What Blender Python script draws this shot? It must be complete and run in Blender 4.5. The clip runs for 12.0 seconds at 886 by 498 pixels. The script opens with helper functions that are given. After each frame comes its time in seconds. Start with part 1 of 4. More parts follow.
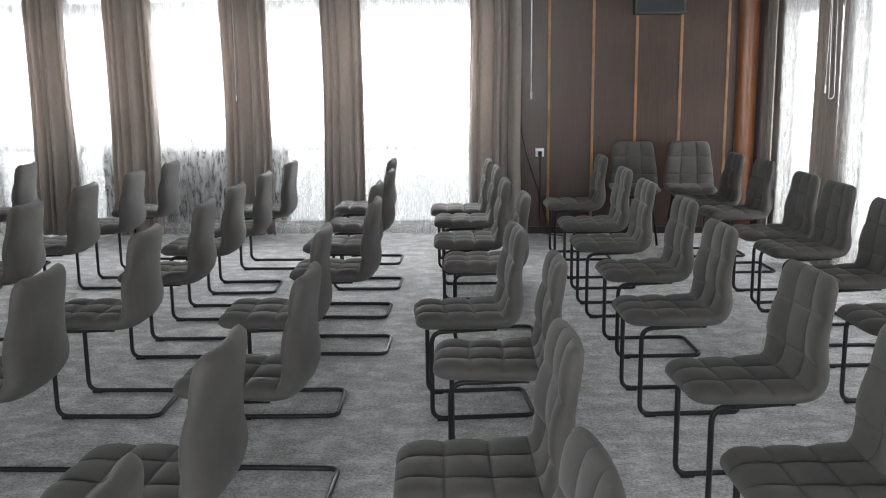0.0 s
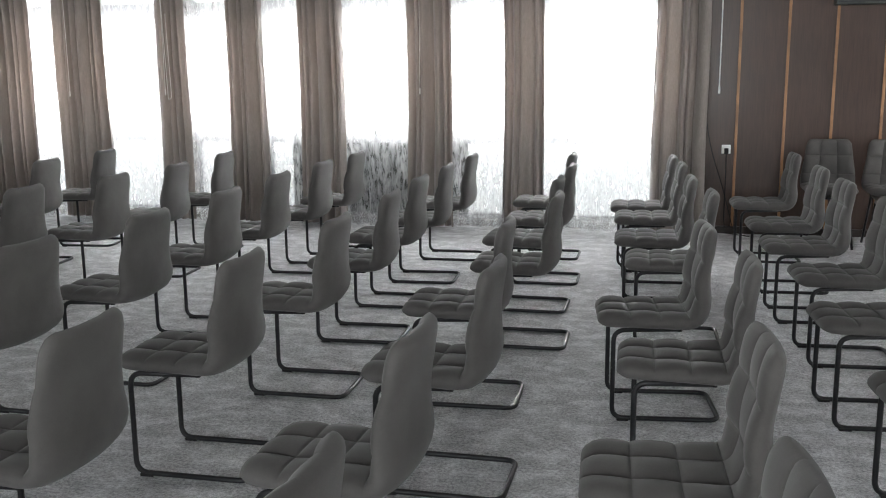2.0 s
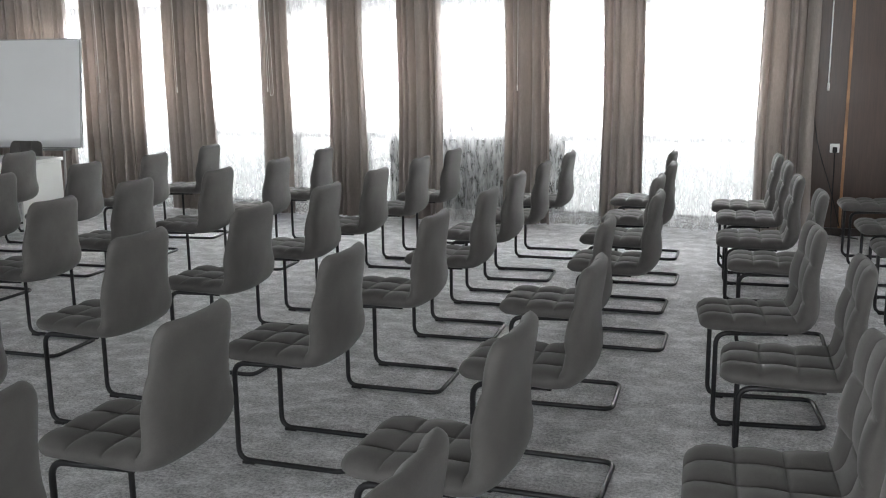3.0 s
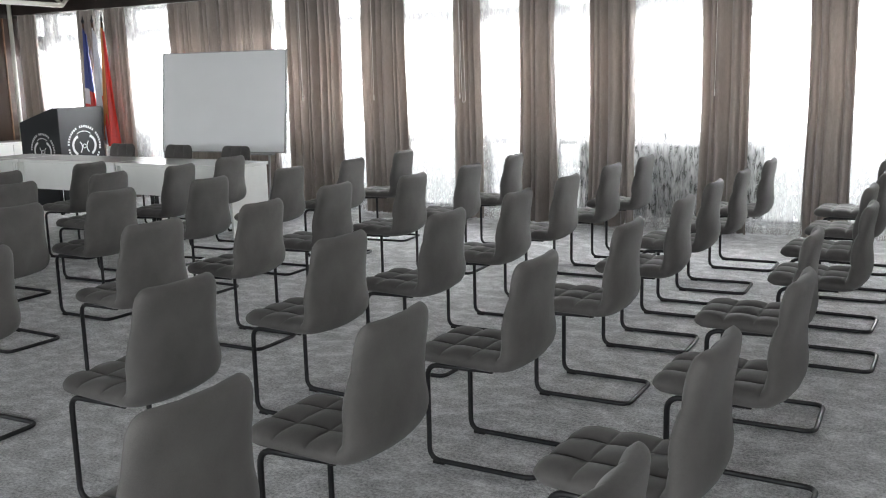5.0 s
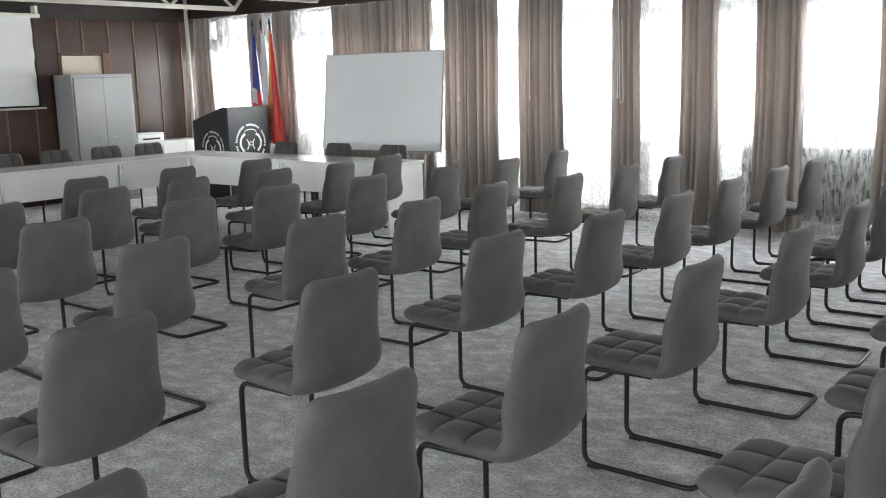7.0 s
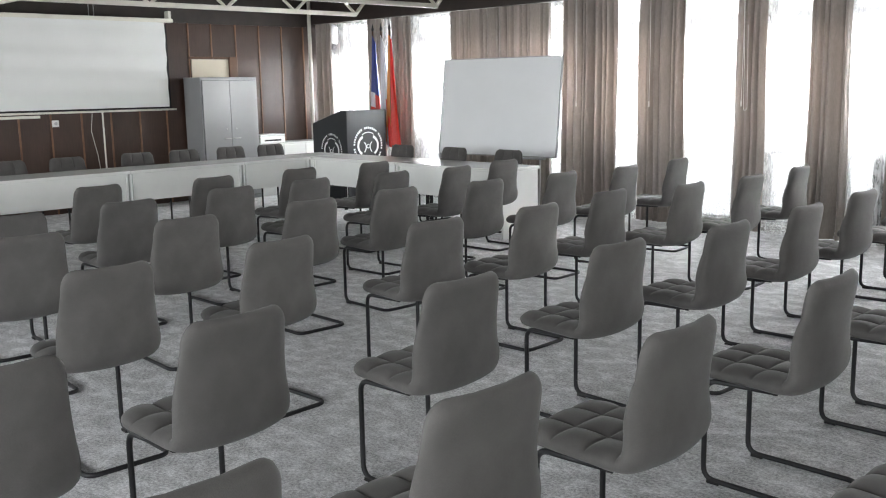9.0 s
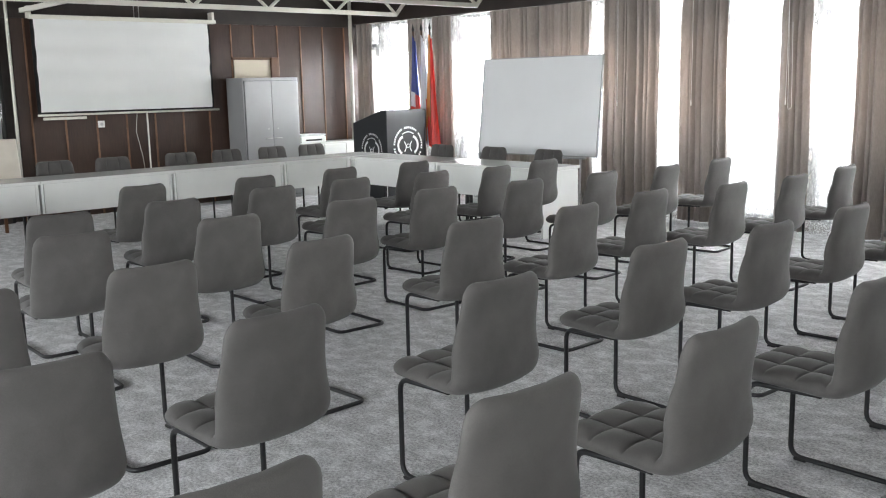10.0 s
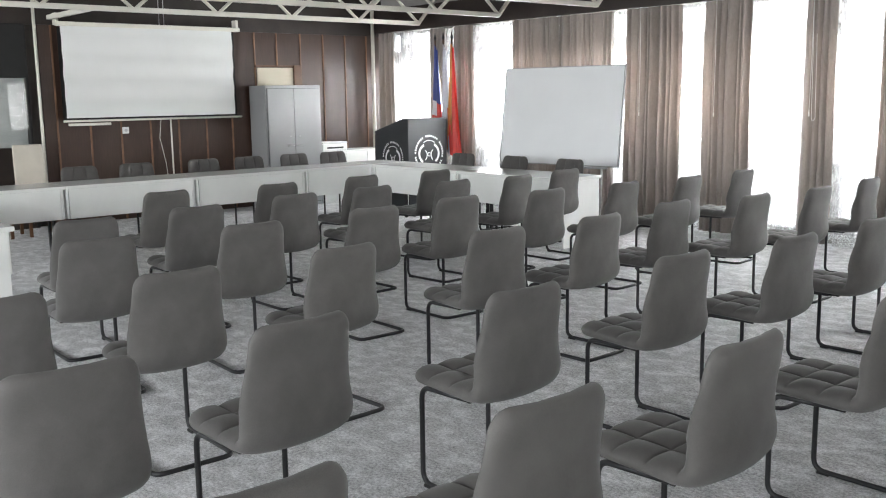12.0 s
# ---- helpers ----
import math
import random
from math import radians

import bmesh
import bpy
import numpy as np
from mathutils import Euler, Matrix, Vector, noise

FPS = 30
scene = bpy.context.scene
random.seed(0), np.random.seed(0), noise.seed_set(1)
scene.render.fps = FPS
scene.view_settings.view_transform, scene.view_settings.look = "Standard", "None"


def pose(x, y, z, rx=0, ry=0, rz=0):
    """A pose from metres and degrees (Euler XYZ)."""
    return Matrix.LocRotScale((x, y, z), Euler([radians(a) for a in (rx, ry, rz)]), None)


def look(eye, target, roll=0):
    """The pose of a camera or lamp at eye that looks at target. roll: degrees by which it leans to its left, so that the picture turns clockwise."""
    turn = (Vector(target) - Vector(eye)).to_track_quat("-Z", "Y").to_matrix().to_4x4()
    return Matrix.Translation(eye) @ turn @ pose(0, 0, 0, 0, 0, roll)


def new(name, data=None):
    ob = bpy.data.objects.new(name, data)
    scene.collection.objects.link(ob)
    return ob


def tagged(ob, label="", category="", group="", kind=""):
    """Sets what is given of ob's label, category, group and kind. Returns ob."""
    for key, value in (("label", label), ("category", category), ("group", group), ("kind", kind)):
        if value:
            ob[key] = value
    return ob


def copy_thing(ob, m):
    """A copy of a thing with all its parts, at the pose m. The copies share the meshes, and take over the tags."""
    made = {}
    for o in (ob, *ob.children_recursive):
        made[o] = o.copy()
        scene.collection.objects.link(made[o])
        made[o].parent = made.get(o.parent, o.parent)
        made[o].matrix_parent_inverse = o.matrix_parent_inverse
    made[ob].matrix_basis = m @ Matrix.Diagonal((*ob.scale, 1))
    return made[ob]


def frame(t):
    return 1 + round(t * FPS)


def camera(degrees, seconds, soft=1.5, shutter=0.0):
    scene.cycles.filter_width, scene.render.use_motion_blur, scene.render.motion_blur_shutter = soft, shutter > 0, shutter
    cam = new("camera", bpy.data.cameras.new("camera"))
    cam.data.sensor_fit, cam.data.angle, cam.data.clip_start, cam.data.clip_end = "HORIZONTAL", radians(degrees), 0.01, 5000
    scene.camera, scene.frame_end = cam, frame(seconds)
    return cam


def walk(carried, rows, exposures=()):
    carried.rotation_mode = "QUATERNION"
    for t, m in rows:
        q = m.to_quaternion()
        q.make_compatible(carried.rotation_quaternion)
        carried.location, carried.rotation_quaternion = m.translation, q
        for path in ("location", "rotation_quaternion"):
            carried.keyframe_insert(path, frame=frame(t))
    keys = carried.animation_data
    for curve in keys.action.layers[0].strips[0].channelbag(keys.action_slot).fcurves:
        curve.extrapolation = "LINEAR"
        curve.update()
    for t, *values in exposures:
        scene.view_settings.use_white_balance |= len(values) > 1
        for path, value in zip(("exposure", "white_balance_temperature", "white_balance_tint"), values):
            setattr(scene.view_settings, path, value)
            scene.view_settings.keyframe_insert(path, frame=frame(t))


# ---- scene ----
# camera and its walk
cam = camera(50.41, 12.0, soft=1.1)
PATH = [
    (0.0, pose(0.000, 0.000, 1.621, 79.34, 0.58, 2.69)),
    (0.5, pose(-0.016, -0.007, 1.627, 79.24, 0.51, 4.61)),
    (1.0, pose(-0.037, -0.002, 1.625, 79.26, 0.46, 7.37)),
    (1.5, pose(-0.049, -0.005, 1.623, 79.23, 0.53, 9.98)),
    (2.0, pose(-0.066, -0.003, 1.617, 79.10, 0.57, 13.15)),
    (2.5, pose(-0.081, -0.002, 1.618, 78.82, 0.66, 15.86)),
    (3.0, pose(-0.097, -0.008, 1.619, 78.96, 0.69, 18.80)),
    (3.5, pose(-0.113, -0.021, 1.619, 79.33, 0.83, 22.21)),
    (5.5, pose(-0.143, -0.034, 1.629, 79.45, 1.46, 32.32)),
    (6.0, pose(-0.155, -0.043, 1.629, 79.54, 1.44, 34.80)),
    (6.5, pose(-0.164, -0.053, 1.628, 79.74, 1.41, 37.00)),
    (7.0, pose(-0.175, -0.060, 1.626, 79.73, 1.48, 39.06)),
    (9.0, pose(-0.206, -0.102, 1.628, 80.17, 1.01, 45.83)),
    (9.5, pose(-0.211, -0.103, 1.626, 80.22, 1.08, 47.19)),
    (10.0, pose(-0.200, -0.110, 1.631, 80.18, 1.22, 48.22)),
    (10.5, pose(-0.198, -0.119, 1.635, 80.14, 1.25, 48.92)),
    (11.0, pose(-0.205, -0.120, 1.635, 80.23, 1.10, 49.40)),
    (11.5, pose(-0.203, -0.129, 1.635, 80.52, 0.92, 49.53)),
    (12.0, pose(-0.202, -0.132, 1.635, 80.71, 0.82, 49.44)),
]
walk(cam, PATH, [(0.0, 0.12), (3.5, 0.14), (5.5, 0.26), (7.0, 0.38), (9.0, 0.57), (12.0, 0.73)])

# light: bright overcast daylight through the north and east windows, plus added south fill
world = bpy.data.worlds.new("world")
scene.world = world
world.use_nodes = True
wn = world.node_tree.nodes
sky = wn.new("ShaderNodeTexSky")
sky.sky_type, sky.sun_disc, sky.sun_elevation, sky.sun_rotation = "NISHITA", False, radians(38), radians(40)
world.node_tree.links.new(sky.outputs[0], wn["Background"].inputs[0])
wn["Background"].inputs[1].default_value = 0.1
sun = new("sun", bpy.data.lights.new("sun", "SUN"))
sun.data.energy, sun.data.angle, sun.data.color = 0.5, radians(12), (1.0, 0.97, 0.92)
sun.matrix_world = look((6, 20, 14), (-2, 4, 0))


def daylight(name, x, y, z, w, h, rz, watts):
    """A window's daylight, or added fill: an area lamp in the opening, facing into the room."""
    ob = new(name, bpy.data.lights.new(name, "AREA"))
    ob.data.shape, ob.data.size, ob.data.size_y, ob.data.energy = "RECTANGLE", w, h, watts
    ob.data.color = (0.97, 0.99, 1.0)
    ob.matrix_world = pose(x, y, z, 90, 0, rz)
    return ob


Y_WALL = 9.50      # inner face of the north wall
X_WEST = -12.95    # inner face of the panelled front wall
X_EAST = 2.80
Y_SOUTH = -4.2
Z_CEIL = 3.35
daylight("window_light_north", -6.1, Y_WALL + 0.30, 1.655, 13.2, 0.95, 180, 690).data.spread = radians(118)
daylight("window_light_north_mid", -6.1, Y_WALL + 0.30, 1.01, 13.2, 0.34, 180, 36)
daylight("window_light_north_top", -6.1, Y_WALL + 0.30, 2.42, 13.2, 0.44, 180, 30)
daylight("window_light_north_low", -6.1, Y_WALL + 0.30, 0.42, 13.2, 0.84, 180, 7)
daylight("window_light_east", X_EAST + 0.30, 7.3, 1.45, 3.9, 2.3, 90, 40)
# unseen fill lamps, added on the south side to brighten carpet, chairs and tables
daylight("window_light_south", -10.0, Y_SOUTH - 0.30, 1.75, 5.4, 1.8, 0, 300)
daylight("window_light_south_middle", -1.3, Y_SOUTH - 0.30, 1.75, 4.4, 1.8, 0, 420)


# ---- materials ----
def mat(name, rough=0.5, metal=0.0):
    m = bpy.data.materials.new(name)
    m.use_nodes = True
    b = m.node_tree.nodes["Principled BSDF"]
    b.inputs["Roughness"].default_value, b.inputs["Metallic"].default_value = rough, metal
    return m, m.node_tree.nodes, m.node_tree.links, b


def noise_tex(n, l, scale, detail=4.0, rough=0.55, stretch=(1, 1, 1), space="Object"):
    tc, mp, tx = n.new("ShaderNodeTexCoord"), n.new("ShaderNodeMapping"), n.new("ShaderNodeTexNoise")
    mp.inputs["Scale"].default_value = stretch
    tx.inputs["Scale"].default_value, tx.inputs["Detail"].default_value, tx.inputs["Roughness"].default_value = scale, detail, rough
    l.new(tc.outputs[space], mp.inputs[0])
    l.new(mp.outputs[0], tx.inputs["Vector"])
    return tx.outputs[0]


def ramp(n, l, fac, stops):
    r = n.new("ShaderNodeValToRGB")
    while len(r.color_ramp.elements) < len(stops):
        r.color_ramp.elements.new(0.5)
    for e, (p, c) in zip(r.color_ramp.elements, stops):
        e.position, e.color = p, (*c, 1)
    l.new(fac, r.inputs[0])
    return r.outputs[0]


def mixed(n, l, fac, a, b, mode="MIX"):
    m = n.new("ShaderNodeMix")
    m.data_type, m.blend_type = "RGBA", mode
    for sock, v in ((m.inputs[0], fac), (m.inputs[6], a), (m.inputs[7], b)):
        if isinstance(v, (int, float)):
            sock.default_value = v
        elif isinstance(v, tuple):
            sock.default_value = (*v, 1)
        else:
            l.new(v, sock)
    return m.outputs[2]


def bumped(n, l, b, height, strength, dist):
    bp = n.new("ShaderNodeBump")
    bp.inputs["Strength"].default_value, bp.inputs["Distance"].default_value = strength, dist
    l.new(height, bp.inputs["Height"])
    l.new(bp.outputs[0], b.inputs["Normal"])


def plain(name, color, rough=0.5, metal=0.0, vary=0.12, scale=6.0, bump=0.0, fine=220.0):
    """A surface of one colour with faint stains and a fine grain."""
    m, n, l, b = mat(name, rough, metal)
    dark = tuple(c * (1 - vary) for c in color)
    lite = tuple(min(1, c * (1 + vary)) for c in color)
    big = noise_tex(n, l, scale, 5)
    l.new(ramp(n, l, big, [(0.3, dark), (0.7, lite)]), b.inputs["Base Color"])
    if bump:
        bumped(n, l, b, noise_tex(n, l, fine, 3), bump, 0.002)
    return m


def upholstery():
    m, n, l, b = mat("grey_microfibre", 0.92)
    big = noise_tex(n, l, 9, 5)
    fine = noise_tex(n, l, 420, 3)
    c = ramp(n, l, big, [(0.28, (0.069, 0.066, 0.064)), (0.72, (0.104, 0.0995, 0.0968))])
    c = mixed(n, l, 0.35, c, ramp(n, l, fine, [(0.3, (0.057, 0.0545, 0.053)), (0.7, (0.134, 0.129, 0.125))]))
    info = n.new("ShaderNodeObjectInfo")
    tone = ramp(n, l, info.outputs["Random"], [(0.0, (0.90, 0.90, 0.90)), (1.0, (1.06, 1.05, 1.04))])
    l.new(mixed(n, l, 1.0, c, tone, "MULTIPLY"), b.inputs["Base Color"])
    b.inputs["Sheen Weight"].default_value, b.inputs["Sheen Roughness"].default_value = 0.12, 0.45
    bumped(n, l, b, fine, 0.25, 0.0015)
    return m


def carpet_material():
    m, n, l, b = mat("grey_carpet", 1.0)
    cloud = noise_tex(n, l, 2.4, 4, 0.6)
    streak = noise_tex(n, l, 8.0, 6, 0.70, (0.9, 1.15, 1))
    pile = noise_tex(n, l, 68, 5, 0.85)
    c = ramp(n, l, streak, [(0.39, (0.200, 0.201, 0.213)), (0.50, (0.430, 0.432, 0.450)), (0.61, (0.880, 0.882, 0.900))])
    c = mixed(n, l, 0.30, c, ramp(n, l, cloud, [(0.35, (0.290, 0.291, 0.306)), (0.65, (0.540, 0.541, 0.556))]))
    c = mixed(n, l, 0.43, c, ramp(n, l, pile, [(0.41, (0.105, 0.106, 0.114)), (0.58, (0.960, 0.963, 0.975))]))
    l.new(c, b.inputs["Base Color"])
    b.inputs["Sheen Weight"].default_value = 0.15
    bumped(n, l, b, pile, 0.7, 0.006)
    return m


def wood_panel():
    m, n, l, b = mat("dark_wood_panel", 0.40)
    grain = noise_tex(n, l, 14, 6, 0.6, (9, 9, 0.35))
    cloud = noise_tex(n, l, 1.6, 4)
    c = ramp(n, l, grain, [(0.3, (0.034, 0.017, 0.011)), (0.7, (0.074, 0.037, 0.025))])
    c = mixed(n, l, 0.4, c, ramp(n, l, cloud, [(0.35, (0.034, 0.020, 0.015)), (0.68, (0.072, 0.044, 0.034))]))
    l.new(c, b.inputs["Base Color"])
    l.new(ramp(n, l, cloud, [(0.3, (0.28,) * 3), (0.7, (0.45,) * 3)]), b.inputs["Roughness"])
    bumped(n, l, b, grain, 0.12, 0.002)
    return m


def drape():
    m, n, l, b = mat("taupe_curtain", 0.85)
    weave = noise_tex(n, l, 90, 4, 0.6, (1, 1, 0.25))
    cloud = noise_tex(n, l, 1.3, 4)
    c = ramp(n, l, cloud, [(0.3, (0.235, 0.205, 0.188)), (0.7, (0.315, 0.277, 0.256))])
    c = mixed(n, l, 0.25, c, ramp(n, l, weave, [(0.3, (0.18, 0.160, 0.148)), (0.7, (0.40, 0.362, 0.338))]))
    l.new(c, b.inputs["Base Color"])
    b.inputs["Sheen Weight"].default_value = 0.3
    tr, mx = n.new("ShaderNodeBsdfTranslucent"), n.new("ShaderNodeMixShader")
    l.new(mixed(n, l, 1.0, c, (1.0, 0.83, 0.72), "MULTIPLY"), tr.inputs[0])
    mx.inputs[0].default_value = 0.06
    l.new(b.outputs[0], mx.inputs[1])
    l.new(tr.outputs[0], mx.inputs[2])
    l.new(mx.outputs[0], n["Material Output"].inputs[0])
    bumped(n, l, b, weave, 0.15, 0.002)
    return m


def sheer():
    """White voile woven with fine upright streaks and a lace hem: part see-through, part glowing with the light behind it."""
    m, n, l, b = mat("white_voile", 0.9)
    lace = noise_tex(n, l, 26, 5, 0.7, (1.0, 1.0, 0.30))
    thread = noise_tex(n, l, 130, 2, 0.5, (1, 1, 0.06))
    hem = noise_tex(n, l, 70, 3, 0.7)
    open_ = ramp(n, l, lace, [(0.40, (0.36,) * 3), (0.58, (0.80,) * 3)])
    open_ = mixed(n, l, 0.25, open_, ramp(n, l, thread, [(0.3, (0.45,) * 3), (0.7, (0.80,) * 3)]))
    tc, sep = n.new("ShaderNodeTexCoord"), n.new("ShaderNodeSeparateXYZ")
    l.new(tc.outputs["Object"], sep.inputs[0])
    band = ramp(n, l, sep.outputs[2], [(0.125, (1.0,) * 3), (0.135, (0.0,) * 3)])
    open_ = mixed(n, l, band, open_, ramp(n, l, hem, [(0.44, (0.05,) * 3), (0.56, (0.85,) * 3)]))
    tp, tr, df = n.new("ShaderNodeBsdfTransparent"), n.new("ShaderNodeBsdfTranslucent"), n.new("ShaderNodeBsdfDiffuse")
    tr.inputs[0].default_value = (0.88, 0.89, 0.90, 1)
    df.inputs[0].default_value = (0.85, 0.86, 0.87, 1)
    m1, m2 = n.new("ShaderNodeMixShader"), n.new("ShaderNodeMixShader")
    m1.inputs[0].default_value = 0.50
    l.new(tr.outputs[0], m1.inputs[1])
    l.new(df.outputs[0], m1.inputs[2])
    l.new(open_, m2.inputs[0])
    l.new(m1.outputs[0], m2.inputs[1])
    l.new(tp.outputs[0], m2.inputs[2])
    l.new(m2.outputs[0], n["Material Output"].inputs[0])
    return m


def glass_material():
    m, n, l, b = mat("window_glass", 0.02)
    tp, gl, mx = n.new("ShaderNodeBsdfTransparent"), n.new("ShaderNodeBsdfGlossy"), n.new("ShaderNodeMixShader")
    gl.inputs["Roughness"].default_value = 0.02
    mx.inputs[0].default_value = 0.05
    l.new(tp.outputs[0], mx.inputs[1])
    l.new(gl.outputs[0], mx.inputs[2])
    l.new(mx.outputs[0], n["Material Output"].inputs[0])
    return m


UPHOLSTERY = upholstery()
CARPET = carpet_material()
PANEL = wood_panel()
DRAPE = drape()
VOILE = sheer()
GLASS = glass_material()
BLACK_METAL = plain("black_powder_coat", (0.018, 0.018, 0.020), 0.42, 0.3, 0.2, 30)
RUBBER = plain("black_rubber", (0.012, 0.012, 0.012), 0.8)
STRIP_WOOD = plain("honey_wood_strip", (0.32, 0.16, 0.07), 0.4, 0, 0.3, 5)
STRIP_DARK = plain("brown_wood_strip", (0.19, 0.095, 0.05), 0.45, 0, 0.3, 5)
COLUMN_WOOD = plain("red_brown_polished_wood", (0.20, 0.078, 0.034), 0.35, 0, 0.25, 3)
WHITE_LAMINATE = plain("white_laminate", (0.82, 0.83, 0.81), 0.16, 0, 0.03, 3)
WHITE_PANEL = plain("white_panel", (0.82, 0.83, 0.81), 0.4, 0, 0.04, 3)
WHITE_PAINT = plain("cream_white_paint", (0.76, 0.74, 0.66), 0.45, 0, 0.06, 4)
PVC = plain("white_window_frame", (0.55, 0.56, 0.57), 0.4, 0, 0.05, 4)
CEILING = plain("black_ceiling_paint", (0.016, 0.015, 0.015), 0.8, 0, 0.3, 3)
DARK_TRIM = plain("dark_brown_trim", (0.028, 0.020, 0.017), 0.5, 0, 0.25, 4)
PLASTER = plain("grey_plaster", (0.45, 0.44, 0.42), 0.85, 0, 0.08, 3, 0.2)
STEEL = plain("grey_steel", (0.33, 0.337, 0.342), 0.42, 0.25, 0.05, 2)
STEEL_DARK = plain("shadow_gap_steel", (0.06, 0.065, 0.07), 0.5, 0.2)
CHROME = plain("brushed_metal", (0.55, 0.55, 0.55), 0.28, 0.9, 0.05)
SCREEN = plain("matt_white_screen", (0.80, 0.81, 0.80), 0.9, 0, 0.02, 2)
ALUMINIUM = plain("dull_aluminium", (0.34, 0.35, 0.36), 0.6, 0.2, 0.05)
BOARD = plain("whiteboard_enamel", (0.84, 0.86, 0.88), 0.2, 0, 0.02, 2)
SLATE = plain("slate_grey_board", (0.020, 0.022, 0.025), 0.6, 0, 0.12, 4)
PRINT_WHITE = plain("white_print", (0.72, 0.73, 0.73), 0.6)
CREAM = plain("cream_leatherette", (0.66, 0.61, 0.53), 0.45, 0, 0.06, 5)
GREEN_BOX = plain("dark_grey_green_box", (0.050, 0.055, 0.050), 0.5, 0, 0.15, 6)
FLAG_RED = plain("red_satin", (0.62, 0.022, 0.012), 0.42, 0, 0.15, 5)
FLAG_GOLD = plain("golden_satin", (0.55, 0.21, 0.04), 0.45, 0, 0.15, 5)
FLAG_BLUE = plain("blue_satin", (0.022, 0.045, 0.24), 0.45, 0, 0.15, 5)
FLAG_WHITE = plain("white_satin", (0.62, 0.62, 0.68), 0.45, 0, 0.08, 5)
DOOR_CREAM = plain("cream_door_panel", (0.60, 0.54, 0.43), 0.5, 0, 0.06, 2)
BROWN_FRAME = plain("brown_door_frame", (0.10, 0.045, 0.02), 0.45, 0, 0.2, 6)
FOLIAGE_FAR = plain("dark_hedge", (0.035, 0.042, 0.035), 0.9, 0, 0.6, 9)
VITRINE = plain("pale_vitrine_back", (0.42, 0.45, 0.44), 0.35, 0, 0.25, 3)


# ---- mesh helpers ----
def mesh_of(name, bm, material, smooth=False):
    bmesh.ops.recalc_face_normals(bm, faces=bm.faces)
    me = bpy.data.meshes.new(name)
    bm.to_mesh(me)
    bm.free()
    for mt in (material if isinstance(material, (list, tuple)) else [material]):
        me.materials.append(mt)
    if smooth:
        me.polygons.foreach_set("use_smooth", [True] * len(me.polygons))
    return me


def part(name, bm, material, parent=None, label="", smooth=False):
    """One mesh object under a thing (or free, if no parent is given)."""
    ob = new(name, mesh_of(name, bm, material, smooth))
    if parent is not None:
        ob.parent = parent
    return tagged(ob, label)


def thing(name, label, category, group="", kind="", m=None):
    ob = tagged(new(name), label, category, group, kind)
    ob.empty_display_size = 0.1
    if m is not None:
        ob.matrix_basis = m
    return ob


def box(bm, x0, y0, z0, x1, y1, z1, bevel=0.0, m=None):
    mt = Matrix.Translation(((x0 + x1) / 2, (y0 + y1) / 2, (z0 + z1) / 2)) @ Matrix.Diagonal((abs(x1 - x0), abs(y1 - y0), abs(z1 - z0), 1))
    got = bmesh.ops.create_cube(bm, size=1, matrix=(m @ mt) if m is not None else mt)
    if bevel:
        es = list({e for v in got["verts"] for e in v.link_edges})
        bmesh.ops.bevel(bm, geom=es, offset=bevel, segments=2, affect="EDGES", profile=0.6)
    return bm


def boxed(x0, y0, z0, x1, y1, z1, bevel=0.0):
    return box(bmesh.new(), x0, y0, z0, x1, y1, z1, bevel)


def rounded_path(points, radius, steps=5):
    """A polyline with its inner corners rounded."""
    pts = [Vector(p) for p in points]
    out = [pts[0]]
    for a, b, c in zip(pts, pts[1:], pts[2:]):
        u, v = (a - b).normalized(), (c - b).normalized()
        r = min(radius, (a - b).length * 0.49, (c - b).length * 0.49)
        p, q = b + u * r, b + v * r
        for i in range(steps + 1):
            s = i / steps
            out.append((1 - s) ** 2 * p + 2 * s * (1 - s) * b + s * s * q)
    out.append(pts[-1])
    return out


def tube(bm, pts, r, sides=10, flat=1.0):
    """A tube swept along points; flat squeezes its section across."""
    pts = [Vector(p) for p in pts]
    rings, ref = [], None
    for i, p in enumerate(pts):
        d = (pts[min(i + 1, len(pts) - 1)] - pts[max(i - 1, 0)]).normalized()
        if ref is None:
            ref = d.orthogonal().normalized()
        ref = (ref - d * ref.dot(d)).normalized()
        side = d.cross(ref)
        rings.append([bm.verts.new(p + (ref * math.cos(2 * math.pi * k / sides) + side * math.sin(2 * math.pi * k / sides) * flat) * r) for k in range(sides)])
    for a, b in zip(rings, rings[1:]):
        for k in range(sides):
            bm.faces.new((a[k], a[(k + 1) % sides], b[(k + 1) % sides], b[k]))
    bm.faces.new(rings[0][::-1])
    bm.faces.new(rings[-1])
    return bm


def lathe(bm, profile, sides=16, m=None):
    rings = []
    for r, z in profile:
        rings.append([bm.verts.new((m or Matrix()) @ Vector((r * math.cos(2 * math.pi * k / sides), r * math.sin(2 * math.pi * k / sides), z))) for k in range(sides)])
    for a, b in zip(rings, rings[1:]):
        for k in range(sides):
            bm.faces.new((a[k], a[(k + 1) % sides], b[(k + 1) % sides], b[k]))
    bm.faces.new(rings[0][::-1])
    bm.faces.new(rings[-1])
    return bm


# ---- the quilted cantilever chair ----
SHELL_SIDE = [(0.292, 0.460), (0.255, 0.470), (0.16, 0.472), (0.06, 0.471), (-0.03, 0.472), (-0.09, 0.475), (-0.144, 0.493),
              (-0.169, 0.540), (-0.177, 0.620), (-0.187, 0.700), (-0.199, 0.780), (-0.211, 0.852), (-0.219, 0.893)]


